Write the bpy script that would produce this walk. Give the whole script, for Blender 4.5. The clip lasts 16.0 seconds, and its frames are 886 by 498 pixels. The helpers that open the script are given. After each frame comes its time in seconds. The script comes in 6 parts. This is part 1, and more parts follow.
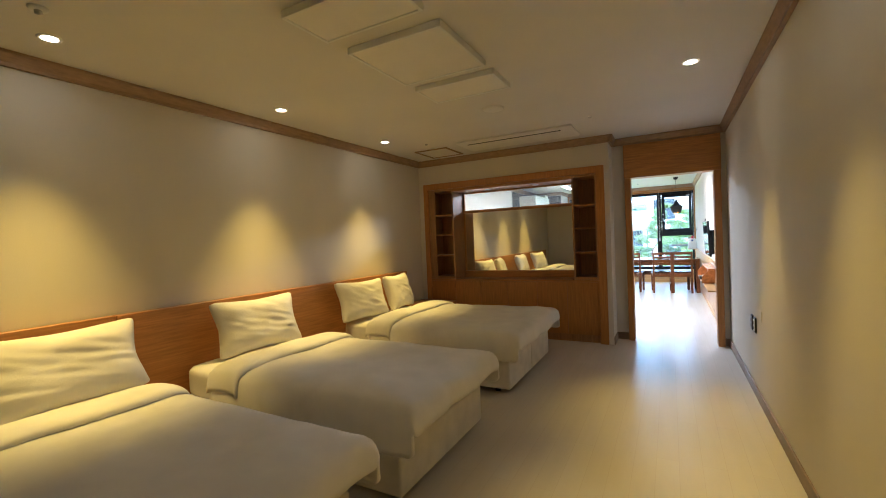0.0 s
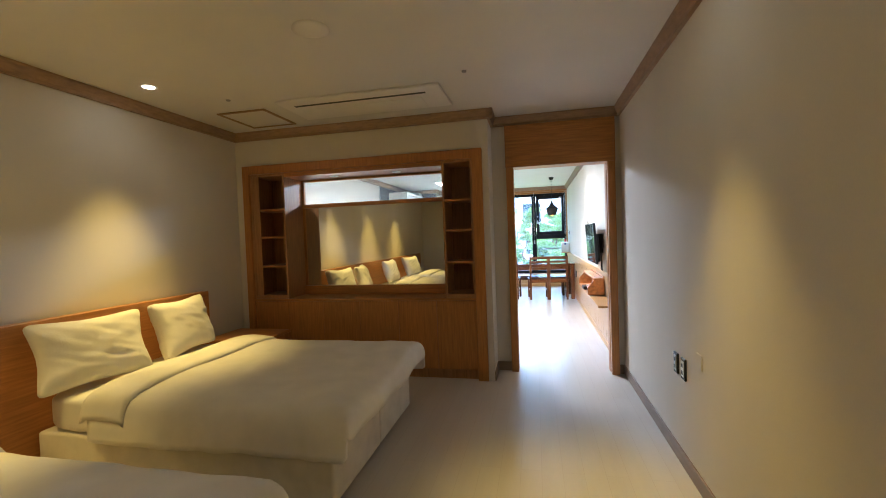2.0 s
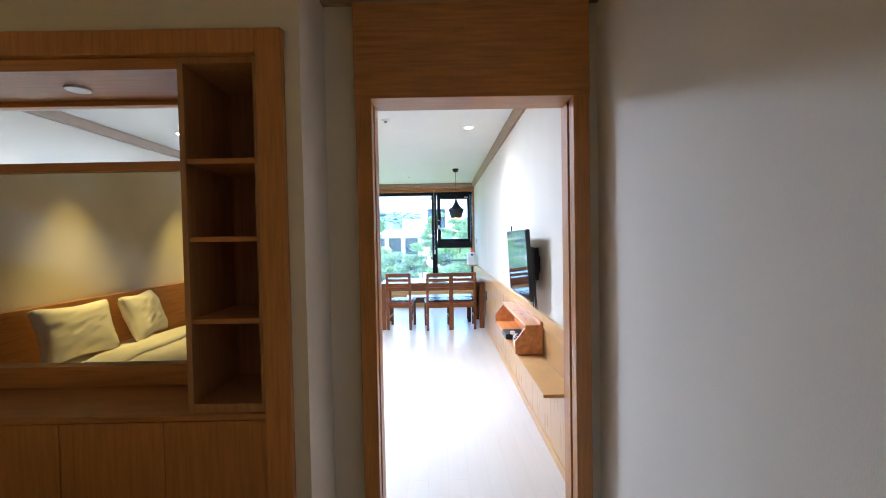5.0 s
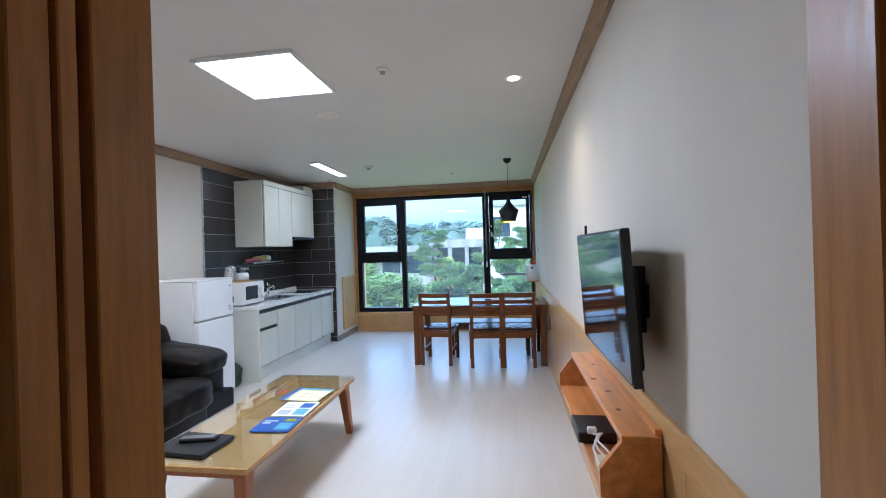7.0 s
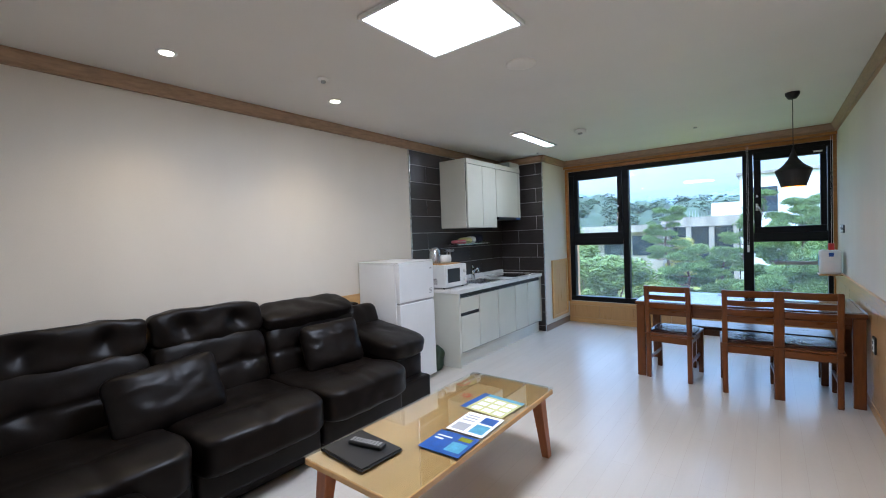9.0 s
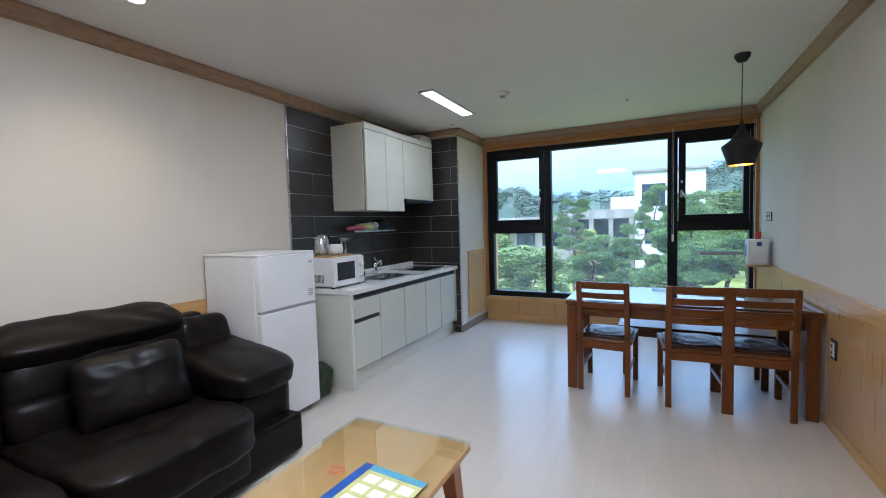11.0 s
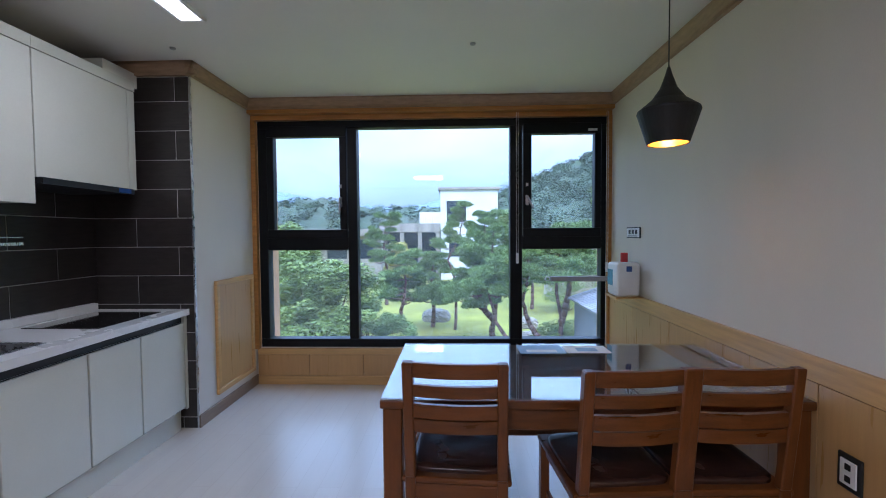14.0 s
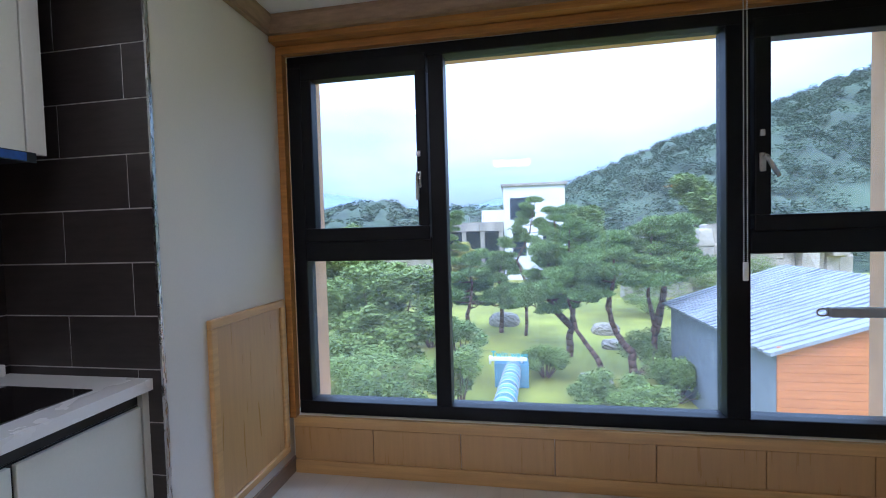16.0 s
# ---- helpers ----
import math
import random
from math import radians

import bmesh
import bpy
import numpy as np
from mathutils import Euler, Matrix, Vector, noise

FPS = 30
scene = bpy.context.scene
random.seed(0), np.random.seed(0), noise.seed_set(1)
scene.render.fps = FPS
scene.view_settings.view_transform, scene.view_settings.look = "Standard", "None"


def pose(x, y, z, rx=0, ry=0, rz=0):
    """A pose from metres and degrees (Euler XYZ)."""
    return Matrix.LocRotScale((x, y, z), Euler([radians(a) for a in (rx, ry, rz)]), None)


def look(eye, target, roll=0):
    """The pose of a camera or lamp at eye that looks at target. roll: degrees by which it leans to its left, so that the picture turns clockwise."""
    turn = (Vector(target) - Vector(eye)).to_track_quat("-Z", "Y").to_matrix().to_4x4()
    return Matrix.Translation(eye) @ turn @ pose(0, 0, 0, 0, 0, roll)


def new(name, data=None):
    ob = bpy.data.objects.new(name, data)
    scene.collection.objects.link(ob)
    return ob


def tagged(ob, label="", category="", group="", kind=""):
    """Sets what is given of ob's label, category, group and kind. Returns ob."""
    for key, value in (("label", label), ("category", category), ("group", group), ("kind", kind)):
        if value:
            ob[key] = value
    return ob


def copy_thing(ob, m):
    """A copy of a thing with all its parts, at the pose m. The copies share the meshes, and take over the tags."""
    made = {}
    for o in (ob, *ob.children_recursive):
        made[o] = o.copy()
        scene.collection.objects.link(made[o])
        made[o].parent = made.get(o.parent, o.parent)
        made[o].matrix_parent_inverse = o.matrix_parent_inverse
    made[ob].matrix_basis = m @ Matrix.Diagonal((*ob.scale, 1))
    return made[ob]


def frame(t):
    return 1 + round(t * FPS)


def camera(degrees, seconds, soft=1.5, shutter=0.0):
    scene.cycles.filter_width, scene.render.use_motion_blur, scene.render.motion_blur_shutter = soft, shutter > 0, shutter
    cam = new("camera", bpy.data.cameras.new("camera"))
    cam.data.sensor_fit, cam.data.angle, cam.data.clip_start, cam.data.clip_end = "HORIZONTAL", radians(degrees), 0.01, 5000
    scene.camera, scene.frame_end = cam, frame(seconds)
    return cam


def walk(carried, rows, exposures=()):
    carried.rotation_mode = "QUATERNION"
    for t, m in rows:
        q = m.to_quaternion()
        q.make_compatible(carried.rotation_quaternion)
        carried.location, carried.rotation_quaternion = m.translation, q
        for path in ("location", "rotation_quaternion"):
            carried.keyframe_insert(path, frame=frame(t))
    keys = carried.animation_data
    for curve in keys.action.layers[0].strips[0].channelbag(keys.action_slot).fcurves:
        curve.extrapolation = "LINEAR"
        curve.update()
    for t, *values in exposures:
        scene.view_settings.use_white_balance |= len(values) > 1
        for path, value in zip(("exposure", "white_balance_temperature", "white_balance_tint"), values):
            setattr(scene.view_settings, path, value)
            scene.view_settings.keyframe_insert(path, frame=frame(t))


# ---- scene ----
cam = camera(92.9, 16.0, soft=1.0)
PATH = [
    (0, (0.108, 0.169, 1.381), (-0.842, 1.928, 1.338), -2.4),
    (0.5, (0.02, 0.526, 1.365), (-0.917, 2.293, 1.317), -2.2),
    (1, (-0.029, 0.899, 1.378), (-0.836, 2.728, 1.326), -2.4),
    (1.5, (-0.044, 1.315, 1.396), (-0.759, 3.181, 1.336), -2.7),
    (2, (-0.118, 1.705, 1.402), (-0.547, 3.657, 1.341), -2.1),
    (2.5, (-0.147, 2.082, 1.386), (-0.374, 4.068, 1.329), -2.3),
    (3, (-0.149, 2.472, 1.424), (-0.313, 4.465, 1.36), -2.3),
    (3.5, (-0.102, 2.897, 1.404), (-0.204, 4.894, 1.365), -1.3),
    (4, (-0.011, 3.3, 1.402), (-0.081, 5.298, 1.371), -1.1),
    (4.5, (0.015, 3.715, 1.378), (-0.025, 5.715, 1.367), -0.8),
    (4.7, (-0.039, 3.876, 1.443), (-0.02, 5.875, 1.388), -1.0),
    (6.8, (0.21, 5.498, 1.442), (-0.029, 7.483, 1.454), -2.0),
    (7, (0.208, 5.608, 1.445), (-0.09, 7.586, 1.445), -1.8),
    (7.4, (0.185, 5.821, 1.453), (-0.336, 7.752, 1.44), -1.5),
    (7.5, (0.171, 5.872, 1.443), (-0.411, 7.785, 1.43), -1.7),
    (8, (0.159, 6.067, 1.453), (-0.793, 7.826, 1.446), -2.0),
    (8.2, (0.165, 6.124, 1.457), (-0.919, 7.805, 1.454), -2.0),
    (10.3, (-0.162, 6.789, 1.397), (-1.432, 8.331, 1.31), -2.3),
    (10.5, (-0.192, 6.91, 1.39), (-1.397, 8.504, 1.298), -2.1),
    (11, (-0.324, 7.232, 1.386), (-1.223, 9.015, 1.271), -1.6),
    (11.5, (-0.405, 7.581, 1.356), (-1.063, 9.466, 1.229), -2.2),
    (12, (-0.445, 7.925, 1.374), (-0.864, 9.877, 1.242), -1.9),
    (12.5, (-0.529, 8.229, 1.39), (-0.603, 10.224, 1.269), -1.8),
    (13, (-0.542, 8.528, 1.36), (-0.566, 10.526, 1.264), -1.4),
    (13.5, (-0.593, 8.832, 1.357), (-0.608, 10.831, 1.276), -0.5),
    (14, (-0.690, 9.172, 1.380), (-0.747, 11.170, 1.307), -0.4),
    (14.5, (-0.820, 9.577, 1.370), (-1.044, 11.564, 1.314), -0.9),
    (15, (-0.985, 9.980, 1.350), (-1.285, 11.957, 1.298), -0.5),
    (15.5, (-1.121, 10.370, 1.350), (-1.455, 12.341, 1.297), -1.2),
    (16, (-1.215, 10.725, 1.374), (-1.553, 12.694, 1.303), -1.6),
]
EXPOSURES = [(0.0, 2.88, 5200, 10), (2.0, 2.86, 5100, 10), (4.5, 2.85, 4950, 11), (6.8, 1.58, 5050, 12), (8.2, 1.35, 5300, 13), (10.5, 1.25, 5400, 13), (12.5, 1.1, 5350, 15), (14.5, 0.88, 5450, 22), (16.0, 0.92, 5550, 22)]
walk(cam, [(t, look(eye, target, roll)) for t, eye, target, roll in PATH], EXPOSURES)

# ---- world, sun, lamps ----
world = bpy.data.worlds.new("sky")
scene.world = world
world.use_nodes = True
wn, wl = world.node_tree.nodes, world.node_tree.links
sky = wn.new("ShaderNodeTexSky")
sky.sky_type, sky.sun_disc = "NISHITA", False
sky.sun_elevation, sky.sun_rotation, sky.air_density, sky.dust_density = radians(48), radians(160), 1.0, 4.0
cloud = wn.new("ShaderNodeMix")
cloud.data_type = "RGBA"
cloud.inputs[0].default_value = 0.85
mist = wn.new("ShaderNodeTexNoise")
mist.inputs["Scale"].default_value, mist.inputs["Detail"].default_value = 2.2, 6
drift = wn.new("ShaderNodeMapping")
drift.inputs["Scale"].default_value = (1, 1, 3.5)
where = wn.new("ShaderNodeTexCoord")
tone = wn.new("ShaderNodeValToRGB")
tone.color_ramp.elements[0].position, tone.color_ramp.elements[0].color = 0.35, (4.4, 6.6, 10.2, 1)
tone.color_ramp.elements[1].position, tone.color_ramp.elements[1].color = 0.68, (6.8, 8.7, 11.2, 1)
wl.new(where.outputs["Generated"], drift.inputs[0])
wl.new(drift.outputs[0], mist.inputs["Vector"])
wl.new(mist.outputs[0], tone.inputs[0])
wl.new(tone.outputs[0], cloud.inputs[7])
wl.new(sky.outputs[0], cloud.inputs[6])
# an overcast sky is brightest overhead
part_of = wn.new("ShaderNodeSeparateXYZ")
rise = wn.new("ShaderNodeMapRange")
rise.inputs[1].default_value, rise.inputs[2].default_value, rise.inputs[3].default_value, rise.inputs[4].default_value = 0.05, 0.9, 0.43, 2.6
dome = wn.new("ShaderNodeMix")
dome.data_type, dome.blend_type = "RGBA", "MULTIPLY"
dome.inputs[0].default_value = 1.0
wl.new(where.outputs["Generated"], part_of.inputs[0])
wl.new(part_of.outputs[2], rise.inputs[0])
wl.new(cloud.outputs[2], dome.inputs[6])
wl.new(rise.outputs[0], dome.inputs[7])
wl.new(dome.outputs[2], wn["Background"].inputs[0])
wn["Background"].inputs[1].default_value = 0.15

sun = new("sun", bpy.data.lights.new("sun", "SUN"))
sun.data.energy, sun.data.angle, sun.data.color = 1.3, radians(30), (1, 0.96, 0.9)
sun.matrix_world = look((0, 0, 30), (8, 22, 0))


def spot(x, y, z, watts, colour, degrees=95, blend=0.7, radius=0.03):
    ob = new("downlight_beam", bpy.data.lights.new("downlight_beam", "SPOT"))
    ob.data.energy, ob.data.color, ob.data.spot_size, ob.data.spot_blend, ob.data.shadow_soft_size = watts, colour, radians(degrees), blend, radius
    ob.location = (x, y, z)
    return ob


def panel_lamp(x, y, z, sx, sy, watts, colour):
    ob = new("panel_glow", bpy.data.lights.new("panel_glow", "AREA"))
    ob.data.shape, ob.data.size, ob.data.size_y, ob.data.energy, ob.data.color = "RECTANGLE", sx, sy, watts, colour
    ob.location = (x, y, z)
    return ob


WARM = (1.0, 0.63, 0.12)
SOFTWARM = (1.0, 0.74, 0.42)
BED_SPOTS = [(-2.85, 1.22), (-2.85, 2.78), (-2.85, 4.30), (0.27, 3.69), (0.27, 2.15), (0.27, 0.6)]
LIV_SPOTS = [(-2.67, 7.31), (-2.68, 8.52), (0.29, 8.47)]
for x, y in BED_SPOTS:
    spot(x, y, 2.555, 31 if x < -1 else 22, WARM, 62 if x < -1 else 56, 1.0, 0.06)
for x, y in LIV_SPOTS:
    spot(x, y, 2.555, 11, SOFTWARM, 120, 1.0)
panel_lamp(-1.24, 8.085, 2.545, 0.58, 0.58, 17, (0.96, 0.98, 1.0))
panel_lamp(-2.125, 11.03, 2.545, 0.11, 0.9, 2.5, (0.96, 0.98, 1.0))
bulb = new("pendant_bulb_light", bpy.data.lights.new("pendant_bulb_light", "POINT"))
bulb.data.energy, bulb.data.color, bulb.data.shadow_soft_size = 1.0, (1, 0.62, 0.22), 0.03
bulb.location = (0.25, 11.07, 1.86)


# ---- materials ----
def mat(name, colour, rough=0.5, metal=0.0, var=0.12, scale=6.0, bump=0.05, fine=120.0, stretch=(1, 1, 1), coat=0.0, spec=0.5, emit=0.0, piece=0.0, island=0.0, dark=None, rvar=0.08):
    """Painted, woody or stony surface: colour varied at two scales, a fine bump, uneven gloss."""
    m = bpy.data.materials.new(name)
    m.use_nodes = True
    n, l = m.node_tree.nodes, m.node_tree.links
    b = n["Principled BSDF"]
    tc, mp = n.new("ShaderNodeTexCoord"), n.new("ShaderNodeMapping")
    mp.inputs["Scale"].default_value = stretch
    l.new(tc.outputs["Object"], mp.inputs[0])
    big, small = n.new("ShaderNodeTexNoise"), n.new("ShaderNodeTexNoise")
    big.inputs["Scale"].default_value, big.inputs["Detail"].default_value = scale, 5
    small.inputs["Scale"].default_value, small.inputs["Detail"].default_value = fine, 3
    l.new(mp.outputs[0], big.inputs["Vector"])
    l.new(mp.outputs[0], small.inputs["Vector"])
    add = n.new("ShaderNodeMath")
    add.operation = "MULTIPLY_ADD"
    add.inputs[1].default_value = 0.35
    l.new(small.outputs[0], add.inputs[0])
    l.new(big.outputs[0], add.inputs[2])
    last = add.outputs[0]
    for amount, node, out in ((piece, "ShaderNodeObjectInfo", "Random"), (island, "ShaderNodeNewGeometry", "Random Per Island")):
        if amount:
            info, extra = n.new(node), n.new("ShaderNodeMath")
            extra.operation = "MULTIPLY_ADD"
            extra.inputs[1].default_value = amount
            l.new(info.outputs[out], extra.inputs[0])
            l.new(last, extra.inputs[2])
            last = extra.outputs[0]
    ramp = n.new("ShaderNodeValToRGB")
    lo = dark or [c * (1 - 2.2 * var) for c in colour]
    hi = [min(1, c * (1 + 1.2 * var)) for c in colour]
    extra_top = 0.92 + piece * 0.7 + island * 0.7
    ramp.color_ramp.elements[0].position, ramp.color_ramp.elements[0].color = 0.36, (*[max(0, c) for c in lo], 1)
    ramp.color_ramp.elements[1].position, ramp.color_ramp.elements[1].color = min(1, extra_top), (*hi, 1)
    l.new(last, ramp.inputs[0])
    l.new(ramp.outputs[0], b.inputs["Base Color"])
    rr = n.new("ShaderNodeMapRange")
    rr.inputs[3].default_value, rr.inputs[4].default_value = max(0, rough - rvar), min(1, rough + rvar)
    l.new(big.outputs[0], rr.inputs[0])
    l.new(rr.outputs[0], b.inputs["Roughness"])
    b.inputs["Metallic"].default_value = metal
    b.inputs["Specular IOR Level"].default_value = spec
    b.inputs["Coat Weight"].default_value = coat
    b.inputs["Coat Roughness"].default_value = 0.08
    if bump:
        bp = n.new("ShaderNodeBump")
        bp.inputs["Strength"].default_value, bp.inputs["Distance"].default_value = bump, 0.01
        l.new(last, bp.inputs["Height"])
        l.new(bp.outputs[0], b.inputs["Normal"])
    if emit:
        b.inputs["Emission Strength"].default_value = emit
        b.inputs["Emission Color"].default_value = (*colour, 1)
    return m


def pane_mat(name, tint=(1, 1, 1), gloss=0.02, film=0.0, power=4.0):
    """Clear glass with a mirror sheen at a slant and, where given, a thin uneven film of dust and damp, which also
    stands in for haze outdoors.
    """
    m = bpy.data.materials.new(name)
    m.use_nodes = True
    n, l = m.node_tree.nodes, m.node_tree.links
    n.remove(n["Principled BSDF"])
    clear, shine, mix, lw = n.new("ShaderNodeBsdfTransparent"), n.new("ShaderNodeBsdfGlossy"), n.new("ShaderNodeMixShader"), n.new("ShaderNodeLayerWeight")
    clear.inputs[0].default_value = (*tint, 1)
    shine.inputs["Roughness"].default_value = gloss
    lw.inputs[0].default_value = 0.5
    steep, rise = n.new("ShaderNodeMath"), n.new("ShaderNodeMath")
    steep.operation, rise.operation = "POWER", "MULTIPLY_ADD"
    steep.inputs[1].default_value = power
    rise.inputs[1].default_value, rise.inputs[2].default_value = 0.90, 0.035
    l.new(lw.outputs["Facing"], steep.inputs[0])
    l.new(steep.outputs[0], rise.inputs[0])
    l.new(rise.outputs[0], mix.inputs[0])
    body = clear.outputs[0]
    if film:
        dust, veil = n.new("ShaderNodeBsdfTranslucent"), n.new("ShaderNodeMixShader")
        dust.inputs[0].default_value = (0.86, 0.92, 0.95, 1)
        tc, cloudy, span = n.new("ShaderNodeTexCoord"), n.new("ShaderNodeTexNoise"), n.new("ShaderNodeMapRange")
        cloudy.inputs["Scale"].default_value, cloudy.inputs["Detail"].default_value = 3.0, 4
        span.inputs[3].default_value, span.inputs[4].default_value = film * 0.6, film * 1.4
        l.new(tc.outputs["Object"], cloudy.inputs["Vector"])
        l.new(cloudy.outputs[0], span.inputs[0])
        l.new(span.outputs[0], veil.inputs[0])
        l.new(body, veil.inputs[1])
        l.new(dust.outputs[0], veil.inputs[2])
        body = veil.outputs[0]
    l.new(body, mix.inputs[1])
    l.new(shine.outputs[0], mix.inputs[2])
    l.new(mix.outputs[0], n["Material Output"].inputs[0])
    return m


def mirror_mat():
    m = bpy.data.materials.new("mirror_silver")
    m.use_nodes = True
    b = m.node_tree.nodes["Principled BSDF"]
    b.inputs["Base Color"].default_value, b.inputs["Metallic"].default_value, b.inputs["Roughness"].default_value = (0.86, 0.88, 0.87, 1), 1, 0.01
    return m


def glow_mat(name, colour, strength):
    m = bpy.data.materials.new(name)
    m.use_nodes = True
    b = m.node_tree.nodes["Principled BSDF"]
    b.inputs["Base Color"].default_value = (*colour, 1)
    b.inputs["Emission Color"].default_value, b.inputs["Emission Strength"].default_value = (*colour, 1), strength
    return m


def floor_mat():
    """Pale oak laminate in boards that run along the walk."""
    m = mat("laminate_floor", (0.61, 0.56, 0.49), 0.27, var=0.02, scale=2.0, bump=0.0, fine=30, stretch=(7, 0.8, 1), spec=0.6, rvar=0.0)
    n, l = m.node_tree.nodes, m.node_tree.links
    b = n["Principled BSDF"]
    ramp = [k for k in n if k.type == "VALTORGB"][0]
    tc, mp, br = n.new("ShaderNodeTexCoord"), n.new("ShaderNodeMapping"), n.new("ShaderNodeTexBrick")
    mp.inputs["Rotation"].default_value = (0, 0, radians(90))
    br.inputs["Color1"].default_value, br.inputs["Color2"].default_value, br.inputs["Mortar"].default_value = (1, 1, 1, 1), (0.975, 0.97, 0.965, 1), (0.90, 0.88, 0.85, 1)
    br.inputs["Scale"].default_value, br.inputs["Mortar Size"].default_value = 1.0, 0.0012
    br.inputs["Brick Width"].default_value, br.inputs["Row Height"].default_value = 1.2, 0.12
    mul = n.new("ShaderNodeMix")
    mul.data_type, mul.blend_type = "RGBA", "MULTIPLY"
    mul.inputs[0].default_value = 1
    l.new(tc.outputs["Object"], mp.inputs[0])
    l.new(mp.outputs[0], br.inputs["Vector"])
    l.new(ramp.outputs[0], mul.inputs[6])
    l.new(br.outputs[0], mul.inputs[7])
    l.new(mul.outputs[2], b.inputs["Base Color"])
    return m


PAPER = mat("wallpaper", (0.67, 0.615, 0.525), 0.75, var=0.04, scale=1.4, bump=0.10, fine=260, stretch=(1, 1, 0.35))
CEIL = mat("ceiling_paper", (0.71, 0.68, 0.64), 0.55, var=0.03, scale=1.2, bump=0.04, fine=200)
FLOOR = floor_mat()
OAK = mat("oak_veneer", (0.44, 0.19, 0.042), 0.38, var=0.16, scale=5, bump=0.03, fine=60, stretch=(14, 14, 0.9), piece=0.12)
OAKH = mat("oak_veneer_level", (0.44, 0.19, 0.042), 0.38, var=0.16, scale=5, bump=0.03, fine=60, stretch=(0.9, 14, 14))
# darker copy of the oak, with the shade of inner parts in its colour
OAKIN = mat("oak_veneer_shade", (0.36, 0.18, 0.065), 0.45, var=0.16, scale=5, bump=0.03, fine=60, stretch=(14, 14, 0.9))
HEAD = mat("headboard_veneer", (0.41, 0.175, 0.042), 0.36, var=0.15, scale=5, bump=0.03, fine=60, stretch=(14, 0.8, 14))
CROWN = mat("crown_wood", (0.35, 0.225, 0.13), 0.5, var=0.14, scale=6, bump=0.04, fine=80, stretch=(2, 2, 10))
MAPLE = mat("maple_panel", (0.50, 0.29, 0.11), 0.30, var=0.05, scale=4, bump=0.02, fine=60, stretch=(12, 12, 0.8), piece=0.15)
MAPLEH = mat("maple_rail", (0.57, 0.335, 0.125), 0.36, var=0.10, scale=4, bump=0.02, fine=60, stretch=(0.8, 0.8, 12))
TABLEW = mat("acacia_wood", (0.13, 0.040, 0.008), 0.30, var=0.22, scale=5, bump=0.03, fine=60, stretch=(1.2, 8, 8), coat=0.08, spec=0.35, piece=0.2)
TABLEV = mat("acacia_wood_upright", (0.13, 0.040, 0.008), 0.32, var=0.22, scale=5, bump=0.03, fine=60, stretch=(8, 8, 1.2), coat=0.08, spec=0.35, piece=0.2)
COFFEE = mat("birch_top", (0.58, 0.34, 0.13), 0.24, var=0.06, scale=3, bump=0.01, fine=50, stretch=(8, 0.8, 8), coat=0.6)
COFLEG = mat("cherry_leg", (0.36, 0.13, 0.05), 0.35, var=0.14, scale=5, bump=0.03, fine=60, stretch=(8, 8, 1))
PINE = mat("knotty_pine", (0.60, 0.25, 0.07), 0.36, var=0.2, scale=3.5, bump=0.03, fine=50, stretch=(7, 0.9, 7), coat=0.3)
KNOT = mat("pine_knot", (0.16, 0.05, 0.02), 0.45)
LINEN = mat("white_linen", (0.78, 0.75, 0.70), 0.85, var=0.05, scale=5, bump=0.18, fine=420)
BASEC = mat("bed_base_cloth", (0.70, 0.66, 0.58), 0.8, var=0.07, scale=8, bump=0.15, fine=380)
LEATHER = mat("black_leather", (0.007, 0.005, 0.004), 0.37, var=0.3, scale=12, bump=0.14, fine=260, spec=0.16)
WHITE = mat("white_gloss_front", (0.66, 0.66, 0.57), 0.22, var=0.03, scale=2, bump=0.0)
CARC = mat("white_carcass", (0.68, 0.67, 0.58), 0.4, var=0.04, scale=2, bump=0.02)
STONE = mat("white_worktop", (0.78, 0.77, 0.74), 0.28, var=0.012, scale=3, bump=0.0)
TILE = mat("charcoal_tile", (0.032, 0.026, 0.023), 0.38, var=0.22, scale=9, bump=0.06, fine=90, stretch=(1, 1, 6), piece=0.2)
GROUT = mat("pale_grout", (0.62, 0.60, 0.56), 0.9, var=0.1, bump=0.1)
BLACKF = mat("black_window_frame", (0.006, 0.0065, 0.008), 0.42, spec=0.22, var=0.2, scale=10, bump=0.02)
BLACK = mat("black_plastic", (0.014, 0.014, 0.015), 0.4, var=0.2, bump=0.02)
MATTE = mat("matt_black_metal", (0.008, 0.008, 0.008), 0.55, var=0.2, bump=0.02)
GOLD = mat("gilt_inside", (0.85, 0.52, 0.12), 0.35, metal=0.7, var=0.1, bump=0.03)
SCREEN = mat("tv_screen", (0.006, 0.006, 0.007), 0.035, var=0.1, bump=0.0, spec=0.9, coat=0.8, rvar=0.0)
STEEL = mat("brushed_steel", (0.60, 0.60, 0.60), 0.28, metal=1.0, var=0.08, scale=20, bump=0.03, stretch=(1, 12, 1))
CHROME = mat("chrome", (0.75, 0.75, 0.76), 0.12, metal=1.0, var=0.05, bump=0.0)
FRIDGE = mat("white_enamel", (0.76, 0.76, 0.75), 0.32, var=0.03, scale=3, bump=0.03, fine=300)
PLASTIC = mat("white_plastic", (0.78, 0.78, 0.76), 0.4, var=0.03, bump=0.01)
GREYP = mat("grey_plastic", (0.35, 0.35, 0.35), 0.45, var=0.06, bump=0.02)
BASEB = mat("baseboard_vinyl", (0.26, 0.185, 0.13), 0.5, var=0.1, scale=5, bump=0.02, stretch=(1, 1, 8))
GLASS = pane_mat("window_glass", (0.93, 0.96, 0.96), film=0.028)
